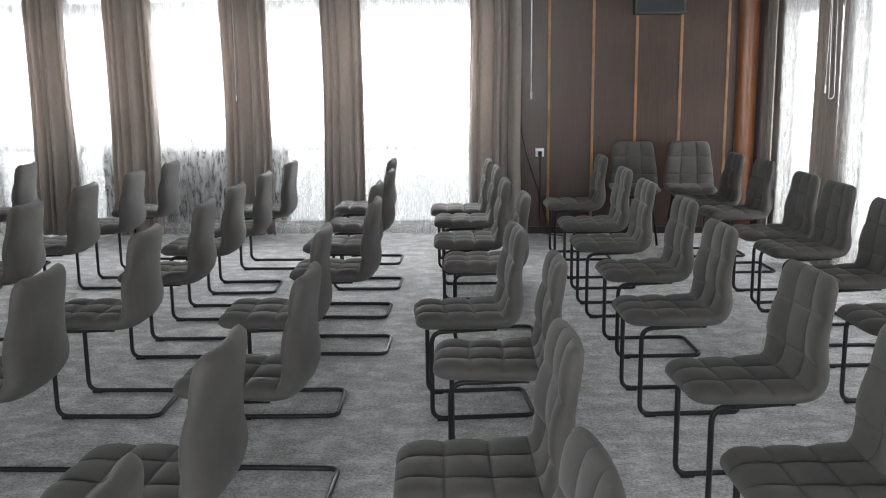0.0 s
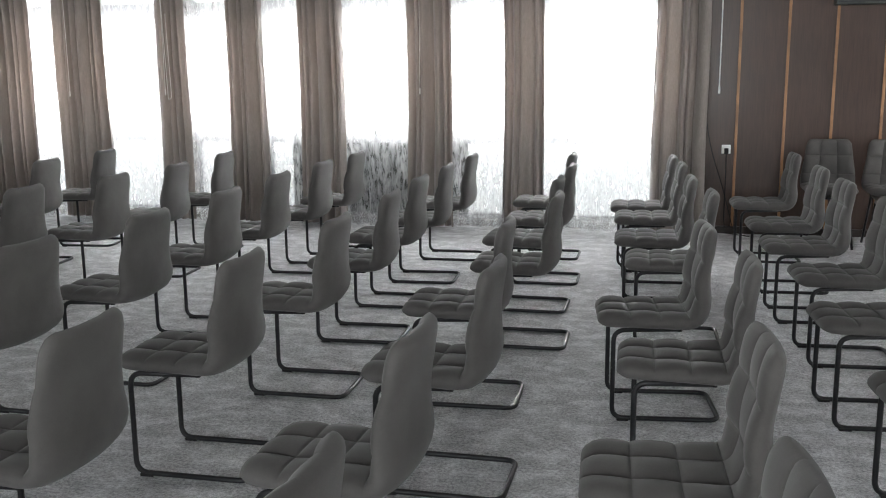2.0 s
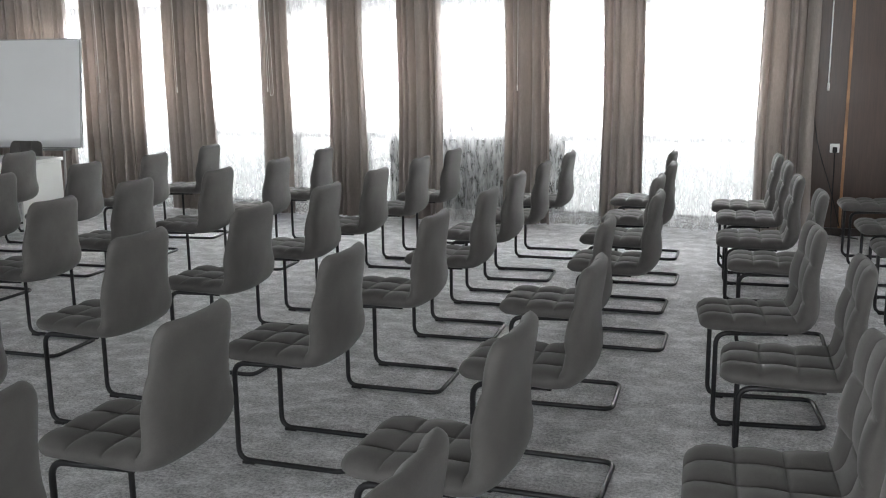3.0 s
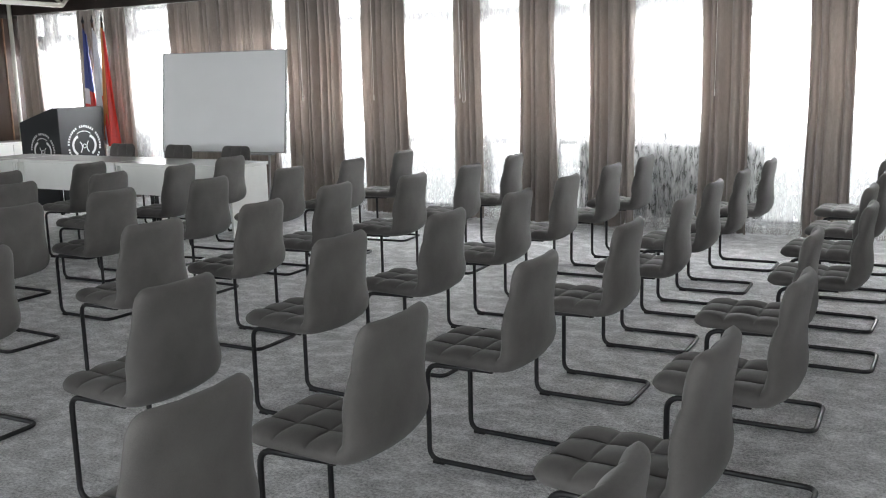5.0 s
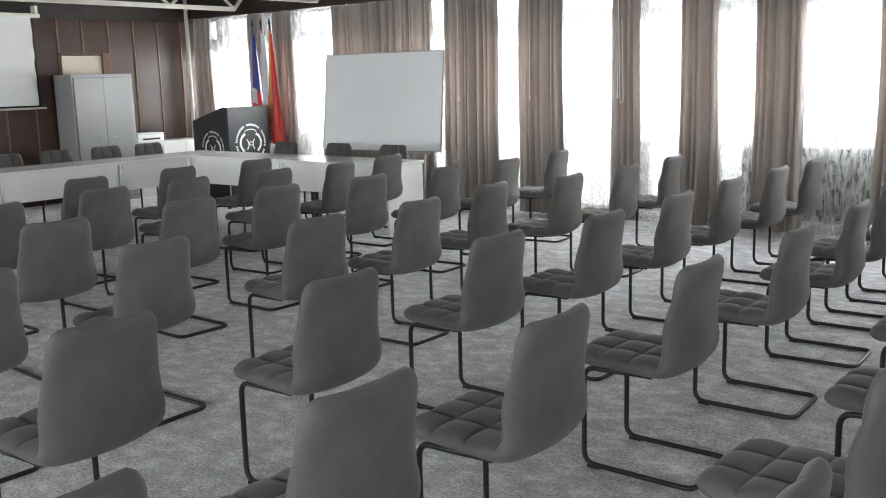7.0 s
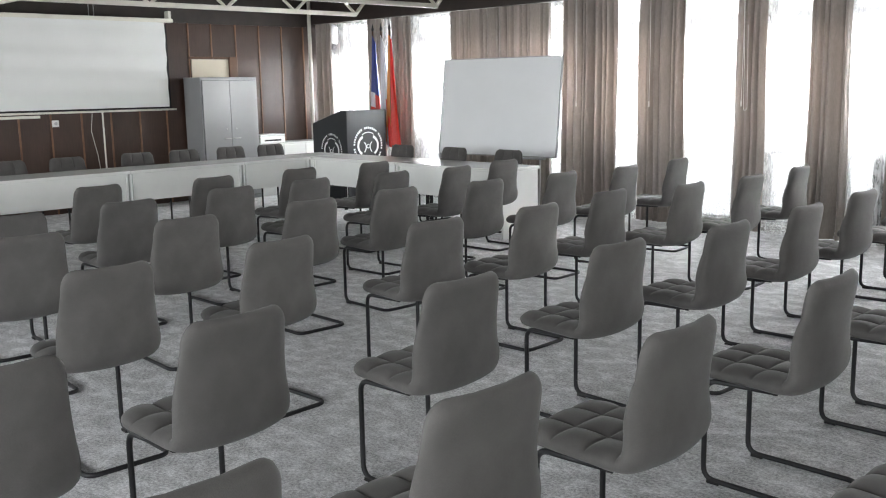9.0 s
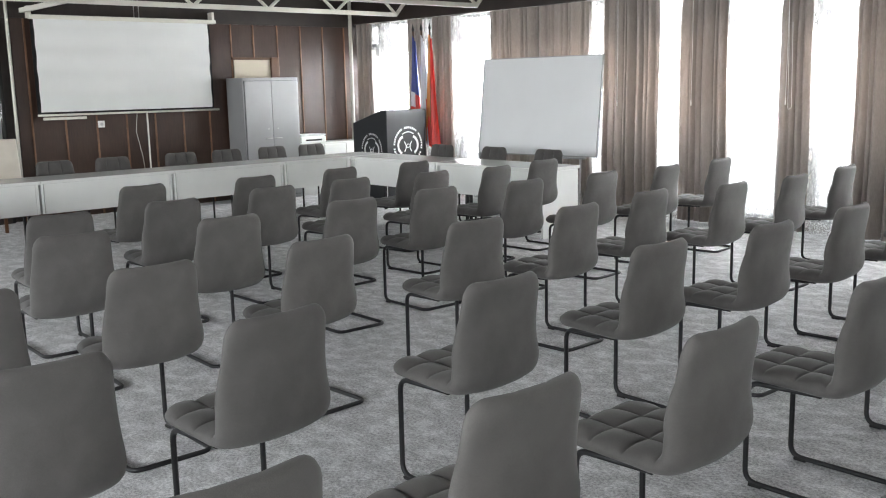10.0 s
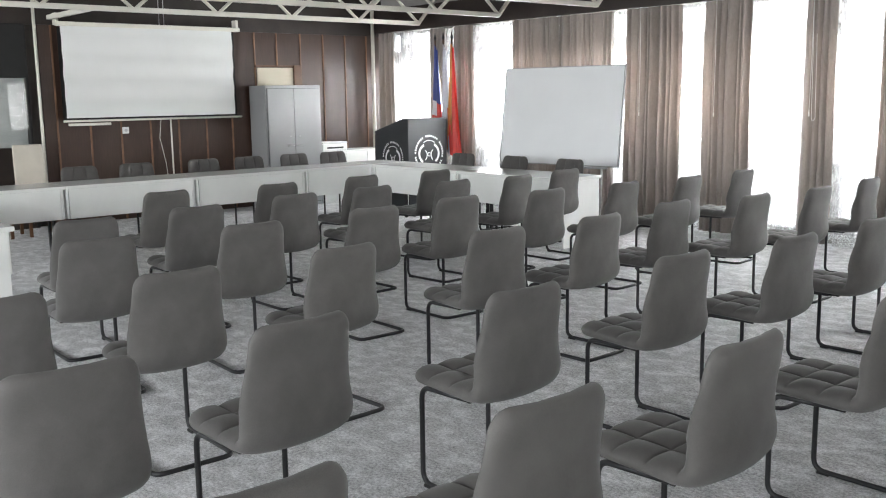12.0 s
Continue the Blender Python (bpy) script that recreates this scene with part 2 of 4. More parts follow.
def spline(points, count):
    """Points evenly spaced along a smooth curve through the given ones."""
    p = [Vector((*q, 0)) for q in points]
    p = [2 * p[0] - p[1]] + p + [2 * p[-1] - p[-2]]
    fine = []
    for a, b, c, d in zip(p, p[1:], p[2:], p[3:]):
        for i in range(16):
            t = i / 16
            fine.append(0.5 * (2 * b + (c - a) * t + (2 * a - 5 * b + 4 * c - d) * t * t + (3 * b - a - 3 * c + d) * t ** 3))
    fine.append(p[-2])
    run = [0.0]
    for a, b in zip(fine, fine[1:]):
        run.append(run[-1] + (b - a).length)
    xs = np.interp(np.linspace(0, run[-1], count), run, [q.x for q in fine])
    ys = np.interp(np.linspace(0, run[-1], count), run, [q.y for q in fine])
    return list(zip(xs, ys)), run[-1]


def shell_parts(width=0.452):
    """Seat and backrest of the padded shell, as two bmeshes that meet at the crease."""
    seams_u = [0.17, 0.33, 0.485, 0.632, 0.826]
    seams_v = [-0.35, 0.35]

    def samples(lo, hi, n, seams, near):
        got = set(round(lo + (hi - lo) * i / n, 4) for i in range(n + 1))
        for q in seams:
            got = {g for g in got if abs(g - q) > near[-1]} | {round(q + d * k, 4) for d in near for k in (-1, 1)} | {q}
        return sorted(got)

    us = samples(0.0, 1.0, 44, seams_u, (0.004, 0.010, 0.018))
    us = sorted(set(us) | {0.004, 0.012, 0.988, 0.996})
    vs = samples(-1.0, 1.0, 18, seams_v, (0.015, 0.04, 0.08))
    vs = sorted(set(vs) | {-0.985, -0.955, 0.955, 0.985})
    fine, total = spline(SHELL_SIDE, 401)
    split = us.index(0.485)
    stops_u = [0.0] + seams_u + [1.0]
    stops_v = [-1.0] + seams_v + [1.0]

    def puff(value, stops):
        for a, b in zip(stops, stops[1:]):
            if a <= value <= b:
                return abs(math.sin(math.pi * (value - a) / (b - a))) ** 0.55
        return 0.0

    def bump(u, lo, hi):
        return math.sin(math.pi * (u - lo) / (hi - lo)) ** 2 if lo < u < hi else 0.0

    grids = []
    for face in (1, -1):
        rows = []
        for u in us:
            i = u * 400
            k = min(399, int(i))
            f = i - k
            x = fine[k][0] * (1 - f) + fine[k + 1][0] * f
            z = fine[k][1] * (1 - f) + fine[k + 1][1] * f
            a, b = fine[max(k - 2, 0)], fine[min(k + 3, 400)]
            t = Vector((b[0] - a[0], 0, b[1] - a[1])).normalized()
            nrm = Vector((t.z, 0, -t.x))
            e0, e1 = min(1.0, u / 0.12), min(1.0, (1 - u) / 0.075)
            half = width / 2 * (1 - 0.11 * max(0.0, (u - 0.55) / 0.45) ** 1.2) * (1 - 0.06 * max(0, 1 - u / 0.40))
            half *= 1 + 0.045 * bump(u, 0.32, 0.86)
            half -= 0.075 * (1 - math.sqrt(max(0.0, 1 - (1 - e0) ** 2)))
            half -= 0.055 * (1 - math.sqrt(max(0.0, 1 - (1 - e1) ** 2)))
            thick = 0.033 - 0.006 * max(0.0, (u - 0.5) / 0.5) + (0.006 if face > 0 else 0.003) * bump(u, 0.36, 0.80)
            end = min(math.sqrt(max(0.0, 1 - (1 - min(1, u / 0.055)) ** 2)), math.sqrt(max(0.0, 1 - (1 - min(1, (1 - u) / 0.032)) ** 2)))
            row = []
            for v in vs:
                edge = max(0.0, 1 - abs(v) ** 10) ** 0.5
                off = thick * edge * end
                if face > 0:
                    off += (-0.0130 + 0.0200 * (puff(u, stops_u) * puff(v, stops_v)) ** 0.80) * edge * end
                # the sides of the bucket curl up and towards the sitter
                bowl = 0.026 * (1 - v * v) * bump(u, 0.28, 0.84) * (1.0 if face < 0 else 0.55)
                curl = 0.018 * abs(v) ** 2.2 * min(1, max(0, (u - 0.50) / 0.16)) + 0.008 * abs(v) ** 2 * bump(u, 0.52, 0.90)
                row.append(Vector((x, half * v, z)) + nrm * (face * off + curl - bowl))
            rows.append(row)
        grids.append(rows)
    nv = len(vs)
    out = []
    for lo, hi in ((0, split), (split, len(us) - 1)):
        bm = bmesh.new()
        layers = [[[bm.verts.new(p) for p in grids[f][i]] for i in range(lo, hi + 1)] for f in (0, 1)]
        for g in layers:
            for i in range(hi - lo):
                for j in range(nv - 1):
                    bm.faces.new((g[i][j], g[i][j + 1], g[i + 1][j + 1], g[i + 1][j]))
        a, b = layers
        n = hi - lo
        for i in range(n):
            for j in (0, nv - 1):
                bm.faces.new((a[i][j], a[i + 1][j], b[i + 1][j], b[i][j]))
        for j in range(nv - 1):
            k = 0 if lo == 0 else n
            bm.faces.new((a[k][j], a[k][j + 1], b[k][j + 1], b[k][j]))
        bmesh.ops.remove_doubles(bm, verts=bm.verts, dist=0.0003)
        out.append(bm)
    return out


CHAIR_LABEL = "grey quilted microfibre chair on a black cantilever sled frame"


def build_chair():
    """Built once, facing +x; the rest are copies."""
    ch = thing("cantilever_chair", CHAIR_LABEL, "chair", "rows of grey chairs")
    seat, back = shell_parts()
    part("seat", seat, UPHOLSTERY, ch, smooth=True)
    part("backrest", back, UPHOLSTERY, ch, smooth=True)
    w, r, zf, zt = 0.190, 0.0112, 0.432, 0.442
    pts = [(-0.066, w, zt), (0.222, w, zf), (0.222, w, r), (-0.265, w, r), (-0.265, -w, r), (0.222, -w, r), (0.222, -w, zf), (-0.066, -w, zt)]
    part("sled_frame", tube(bmesh.new(), rounded_path(pts, 0.056, 6), r, 10), BLACK_METAL, ch, "black tubular steel sled frame", True)
    bow = rounded_path([(0.185, -w, zf - 0.002), (0.10, -w * 0.62, zf - 0.006), (0.10, w * 0.62, zf - 0.006), (0.185, w, zf - 0.002)], 0.07)
    part("crossbar", tube(bmesh.new(), bow, 0.008, 8), BLACK_METAL, ch, smooth=True)
    part("crossbar", tube(bmesh.new(), [(-0.04, -w, zt), (-0.04, w, zt)], 0.008, 8), BLACK_METAL, ch, smooth=True)
    for y in (-w, w):
        part("foot_pad", boxed(0.145, y - 0.017, 0.0, 0.200, y + 0.017, 0.013, 0.003), RUBBER, ch, "black rubber foot pad")
        part("end_cap", tube(bmesh.new(), [(-0.066, y, zt), (-0.082, y, zt + 0.001)], r * 1.08, 10), RUBBER, ch, smooth=True)
    return ch


CHAIR = build_chair()
placed = [0]


def chair_at(top_x, top_y, facing):
    """Put a chair so that the middle of its back's top edge is over (top_x, top_y)."""
    a = radians(facing)
    m = pose(top_x + 0.228 * math.cos(a), top_y + 0.228 * math.sin(a), 0, 0, 0, facing)
    if placed[0] == 0:
        CHAIR.matrix_basis = m
        got = CHAIR
    else:
        got = copy_thing(CHAIR, m)
    placed[0] += 1
    return got


# rows of chairs, all turned towards the projection screen: x, y of the back's top, turn
ROWS = [
    [(-1.736, 0.722, 179.5), (-1.720, 1.532, 179.3), (-1.694, 2.381, 181.0), (-1.668, 3.411, 180.7), (-1.621, 4.408, 181.3), (-1.621, 5.374, 182.7), (-1.658, 6.209, 180.9), (-1.646, 6.985, 183.1), (-1.626, 7.863, 181.5)],
    [(-2.831, 0.729, 178.3), (-2.860, 1.522, 183.4), (-2.707, 2.447, 180.0), (-2.737, 3.526, 178.1), (-2.652, 4.390, 179.2), (-2.670, 5.337, 181.1), (-2.711, 6.257, 181.1), (-2.697, 7.130, 181.0), (-2.671, 7.908, 181.1)],
    [(-3.982, 0.834, 177.5), (-4.028, 1.619, 179.4), (-4.059, 2.530, 183.0), (-3.947, 3.493, 176.9), (-3.925, 4.346, 181.9), (-4.047, 5.263, 182.0), (-3.867, 6.002, 181.8), (-3.805, 6.805, 183.8), (-3.870, 7.777, 185.2)],
    [(-5.228, 1.716, 176.4), (-5.181, 2.635, 177.3), (-5.296, 3.630, 179.1), (-5.368, 4.453, 179.1), (-5.257, 5.289, 180.1), (-5.181, 6.156, 183.2), (-5.108, 6.971, 185.0), (-5.152, 7.906, 186.7)],
    [(-6.145, 1.986, 178.4), (-6.273, 2.808, 179.4), (-6.460, 3.727, 180.4), (-6.501, 4.504, 182.3), (-6.417, 5.329, 183.1), (-6.330, 6.048, 187.2), (-6.476, 6.851, 181.4)],
    [(-7.469, 3.131, 184.3), (-7.358, 4.109, 183.4), (-7.432, 5.066, 186.2), (-7.410, 5.960, 185.2)],
    [(-0.679, 1.545, 178.5), (-0.715, 2.501, 178.4), (-0.655, 3.449, 179.9), (-0.766, 4.432, 182.5), (-0.635, 5.441, 181.0), (-0.719, 6.269, 179.5), (-0.715, 7.112, 180.6), (-0.796, 8.056, 180.3)],
    [(0.034, 7.895, 182.5), (0.098, 7.310, 182.5), (0.144, 6.424, 182.6), (0.245, 5.679, 181.6), (0.161, 4.461, 186.9), (0.298, 3.698, 181.6), (0.247, 2.589, 183.5), (0.231, 1.708, 184.5)],
    [(1.015, 8.242, 182.6), (1.061, 7.155, 183.5), (1.088, 6.333, 183.8), (1.167, 5.441, 184.2), (1.148, 4.521, 185.0), (1.222, 3.477, 186.6), (1.217, 2.562, 183.5)],
    [(2.205, 8.392, 182.5), (2.268, 7.730, 184.5), (2.275, 6.734, 184.6), (2.288, 6.128, 185.5), (2.259, 5.285, 184.5), (2.198, 4.350, 184.5)],
]
for chair_row in ROWS:
    for cx, cy, turn in chair_row:
        chair_at(cx, cy, turn)
# chairs behind the conference tables
for cy in (3.67, 4.34, 5.20, 5.83, 6.50, 7.12):
    tagged(chair_at(-11.05, cy, 0), "grey quilted chair tucked behind the white conference table", group="chairs at the table")
for cx in (-9.25, -8.31, -7.43):
    tagged(chair_at(cx, 7.98, 270), "grey quilted chair tucked behind the white conference table", group="chairs at the table")


def four_leg_chair(x, y, facing):
    ch = thing("side_chair", "taller grey quilted chair on four black legs beside panelled wall", "chair", "chairs at the panelled wall", m=pose(x, y, 0, 0, 0, facing))
    seat, back = shell_parts(0.46)
    for bm in (seat, back):
        bmesh.ops.translate(bm, verts=bm.verts, vec=(0, 0, 0.05))
        for v in bm.verts:
            v.co.y *= float(np.interp(v.co.z, [0.48, 0.62, 0.95], [1.0, 0.98, 0.92]))
    part("seat", seat, UPHOLSTERY, ch, smooth=True)
    part("backrest", back, UPHOLSTERY, ch, smooth=True)
    for sx, sy in ((0.19, 0.17), (0.19, -0.17), (-0.17, 0.17), (-0.17, -0.17)):
        part("leg", tube(bmesh.new(), [(sx * 0.85, sy * 0.85, 0.45), (sx * 1.1, sy * 1.15, 0.0)], 0.011, 10), BLACK_METAL, ch, smooth=True)
    part("seat_frame", boxed(-0.14, -0.15, 0.436, 0.16, 0.15, 0.452, 0.004), BLACK_METAL, ch)
    return ch


four_leg_chair(1.39, 8.98, 268)
four_leg_chair(1.91, 8.96, 266)


# ---- structure ----
tagged(part("floor", boxed(-13.6, -4.6, -0.12, 3.3, 10.3, 0.0), CARPET), "short-pile mottled grey carpet over the whole hall", "floor", kind="structure")
tagged(part("ceiling", boxed(-13.6, -4.6, Z_CEIL, 3.3, 10.3, Z_CEIL + 0.15), CEILING), "black painted ceiling above the trusses", "ceiling", kind="structure")


def wall_with_openings(name, along, at, lo, hi, openings, thick, label, material=PLASTER):
    """A wall from floor to ceiling with rectangular openings (start, end, bottom, top)."""
    bm = bmesh.new()

    def piece(a, b, z0, z1):
        if b - a > 0.001 and z1 - z0 > 0.001:
            if along == "x":
                box(bm, a, at, z0, b, at + thick, z1)
            else:
                box(bm, at, a, z0, at + thick, b, z1)

    cur = lo
    for a, b, z0, z1 in openings:
        piece(cur, a, 0, Z_CEIL)
        piece(a, b, 0, z0)
        piece(a, b, z1, Z_CEIL)
        cur = b
    piece(cur, hi, 0, Z_CEIL)
    return tagged(part(name, bm, material), label, "wall", kind="structure")


# window bays of the north side: (start, end, bottom)
NORTH_BAYS = [(a, b, 0.06) for a, b in ((-12.86, -12.50), (-12.36, -11.43), (-11.29, -10.83), (-10.69, -9.00), (-8.85, -7.48), (-7.34, -6.38), (-6.24, -5.27), (-5.13, -4.43), (-4.29, -3.60), (-3.46, -2.44), (-2.30, -1.49), (-1.35, 0.00))]
wall_with_openings("wall_north", "x", Y_WALL, -13.3, 3.05, [(a, b, z, 2.66) for a, b, z in NORTH_BAYS], 0.22, "north wall with tall window bays between piers")
# assumed openings out of view, made for the south fill lamps
SOUTH_BAYS = [(-12.6 + 1.75 * k, -11.05 + 1.75 * k, 0.85) for k in range(8)]
wall_with_openings("wall_south", "x", Y_SOUTH - 0.22, -13.3, 3.05, [(a, b, z, 2.66) for a, b, z in SOUTH_BAYS], 0.22, "unseen rear wall with assumed openings for the fill lamps")
EAST_BAYS = [(-3.6, -2.2, 0.70), (-2.0, -0.6, 0.70), (-0.4, 1.0, 0.70), (1.2, 2.6, 0.70), (2.8, 4.2, 0.08), (4.4, 5.8, 0.08), (6.0, 7.5, 0.08), (7.75, 9.22, 0.08)]
wall_with_openings("wall_east", "y", X_EAST, Y_SOUTH, Y_WALL, [(a, b, z, 2.66) for a, b, z in EAST_BAYS], 0.22, "east wall with tall window bays between piers")


def window(name, along, at, a, b, z0, z1, depth=0.07, rail=True):
    """A framed window: outer frame, transom, lower rail and panes."""
    w = tagged(new(name), "tall white-framed window with a transom light", "window", kind="structure")
    def bar(u0, u1, h0, h1, nm):
        bm = bmesh.new()
        if along == "x":
            box(bm, u0, at, h0, u1, at + depth, h1, 0.006)
        else:
            box(bm, at, u0, h0, at + depth, u1, h1, 0.006)
        part(nm, bm, PVC, w)
    f = 0.055
    bar(a, a + f, z0, z1, "jamb"), bar(b - f, b, z0, z1, "jamb")
    bar(a + f, b - f, z1 - f, z1, "head"), bar(a + f, b - f, z0, z0 + f, "sill_rail")
    bar(a + f, b - f, 2.12, 2.34, "transom")
    rail = rail and z0 < 0.5
    if rail:
        bar(a + f, b - f, 0.84, 0.91, "middle_rail")
    panes = [(2.34, z1 - f), ((0.91 if rail else z0 + f), 2.12)] + ([(z0 + f, 0.84)] if rail else [])
    for h0, h1 in panes:
        bm = bmesh.new()
        if along == "x":
            box(bm, a + f, at + 0.03, h0, b - f, at + 0.036, h1)
        else:
            box(bm, at + 0.03, a + f, h0, at + 0.036, b - f, h1)
        part("pane", bm, GLASS, w).visible_shadow = False
    return w


num = 0
for a, b, z0 in NORTH_BAYS:
    num += 1
    window("window_%d" % num, "x", Y_WALL + 0.10, a, b, z0, 2.66)
for a, b, z0 in EAST_BAYS:
    num += 1
    window("window_%d" % num, "y", X_EAST + 0.10, a, b, z0, 2.66, rail=False)

# dark hedge seen low through the glazed lower panes
for a, b in ((-10.45, -9.50), (-4.05, -3.62), (-3.42, -2.48), (-2.28, -2.08)):
    hedge = bmesh.new()
    nx = int((b - a) / 0.02)
    grid = [[hedge.verts.new((a + (b - a) * i / nx, Y_WALL + 0.24 + 0.03 * noise.noise(Vector((i * 0.31, k * 0.37, a))), 0.015 + 1.04 * k / 30 + (0.03 * noise.noise(Vector((i * 0.4, 2.0, a))) if k == 30 else 0))) for i in range(nx + 1)] for k in range(31)]
    for k in range(30):
        for i in range(nx):
            if noise.noise(Vector((i * 0.16 + a * 7, k * 0.11, 3.3))) + 0.5 * noise.noise(Vector((i * 0.5, k * 0.4, a))) < (0.95 if k < 24 else -0.22):
                hedge.faces.new((grid[k][i], grid[k][i + 1], grid[k + 1][i + 1], grid[k + 1][i]))
    tagged(part("shrub", hedge, FOLIAGE_FAR), "dark shrubs outside the lower window panes", "shrub", kind="stuff")
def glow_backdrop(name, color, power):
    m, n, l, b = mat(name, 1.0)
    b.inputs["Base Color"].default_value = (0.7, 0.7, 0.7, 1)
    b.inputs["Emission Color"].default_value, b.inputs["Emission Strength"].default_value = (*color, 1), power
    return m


# overexposed overcast sky outside, and an added glowing sheet that whitens the lower panes
SKY_WHITE = glow_backdrop("overcast_glare", (0.98, 0.99, 1.0), 2.1)
LOW_GLOW = glow_backdrop("low_pane_glow", (0.93, 0.99, 1.0), 0.60)
tagged(part("backdrop_sky_north", boxed(-16, 10.06, 0.84, 4.2, 10.10, 4.2), SKY_WHITE), "white overcast sky outside the windows", "sky", kind="structure")
tagged(part("backdrop_glow_north", boxed(-16, 10.02, -0.1, 4.2, 10.058, 0.96), LOW_GLOW), "added pale glowing sheet behind the lower window panes", "wall", kind="structure")
tagged(part("backdrop_sky_east", boxed(3.46, -4.6, -0.1, 3.50, 10.0, 4.2), SKY_WHITE), "white overcast sky outside the windows", "sky", kind="structure")
tagged(part("ground", boxed(-300, 10.32, -0.4, 300, 400, -0.3), plain("grass_ground", (0.06, 0.09, 0.035), 0.95, 0, 0.4, 1.0)), "lawn outside the windows", "ground", kind="structure")

# valance board above the curtains
tagged(part("trim_north", boxed(X_WEST, Y_WALL - 0.24, 2.64, X_EAST, Y_WALL - 0.002, 3.0), DARK_TRIM), "dark brown curtain pelmet board along the windows", "trim", kind="structure")
tagged(part("trim_east", boxed(X_EAST - 0.24, Y_SOUTH, 2.64, X_EAST - 0.002, Y_WALL - 0.25, 3.0), DARK_TRIM), "dark brown curtain pelmet board along the windows", "trim", kind="structure")


def panel_wall(name, along, at, lo, hi, strips, zs, normal, label, strip_material):
    """Dark veneered boards with honey-coloured strips over their joints."""
    w = tagged(new(name), label, "wall", kind="structure")
    edges = [lo] + [s for s in strips if lo < s < hi] + [hi]
    for a, b in zip(edges, edges[1:]):
        bm = bmesh.new()
        if along == "x":
            box(bm, a + 0.002, at, zs[0], b - 0.002, at - normal * 0.03, zs[1], 0.002)
        else:
            box(bm, at, a + 0.002, zs[0], at - normal * 0.03, b - 0.002, zs[1], 0.002)
        part("board", bm, PANEL, w)
    for s in strips:
        bm = bmesh.new()
        if along == "x":
            box(bm, s - 0.013, at, zs[0], s + 0.013, at + normal * 0.014, zs[1], 0.004)
        else:
            box(bm, at, s - 0.013, zs[0], at + normal * 0.014, s + 0.013, zs[1], 0.004)
        part("strip", bm, strip_material, w, "narrow wooden joint strip")
    return w


panel_wall("wall_panelled_north", "x", Y_WALL - 0.035, 0.27, X_EAST - 0.01, [0.60, 1.03, 1.45, 1.88, 2.33], (0.07, 2.64), -1, "dark brown veneer panelling with honey-coloured strips", STRIP_WOOD)
column = bmesh.new()
prof = [(2.42 + 0.19 * (0.5 - 0.5 * math.cos(math.pi * i / 14)), Y_WALL - 0.065 - 0.075 * math.sin(math.pi * i / 14)) for i in range(15)]
lo_ring = [column.verts.new((x, y, 0.0)) for x, y in prof] + [column.verts.new((2.61, Y_WALL - 0.04, 0.0)), column.verts.new((2.42, Y_WALL - 0.04, 0.0))]
hi_ring = [column.verts.new((v.co.x, v.co.y, 2.638)) for v in lo_ring]
for i in range(len(lo_ring)):
    j = (i + 1) % len(lo_ring)
    column.faces.new((lo_ring[i], lo_ring[j], hi_ring[j], hi_ring[i]))
column.faces.new(lo_ring)
column.faces.new(hi_ring)
tagged(part("trim_column", column, COLUMN_WOOD, smooth=False), "glossy reddish-brown rounded wooden corner post", "trim", kind="structure")
tagged(part("baseboard", boxed(0.27, Y_WALL - 0.055, 0.0, X_EAST - 0.01, Y_WALL - 0.002, 0.069, 0.003), DARK_TRIM), "dark brown baseboard", "baseboard", kind="structure")
tagged(part("wall_west", boxed(X_WEST - 0.30, Y_SOUTH, 0, X_WEST - 0.05, Y_WALL + 0.2, Z_CEIL), DARK_TRIM), "dark end wall behind the panelling", "wall", kind="structure")
WEST_STRIPS = [4.12, 4.55, 4.97, 5.39, 5.81, 6.24, 6.66, 7.08, 7.46, 7.88, 8.30, 8.72, 9.14]
panel_wall("wall_panelled_west", "y", X_WEST - 0.012, 3.95, Y_WALL, WEST_STRIPS, (0.0, 2.60), 1, "dark brown veneer panelling with brown strips", STRIP_DARK)
tagged(part("trim_west", boxed(X_WEST - 0.049, Y_SOUTH, 2.602, X_WEST - 0.02, Y_WALL - 0.25, Z_CEIL - 0.002), DARK_TRIM), "dark brown boards above the panelling", "trim", kind="structure")


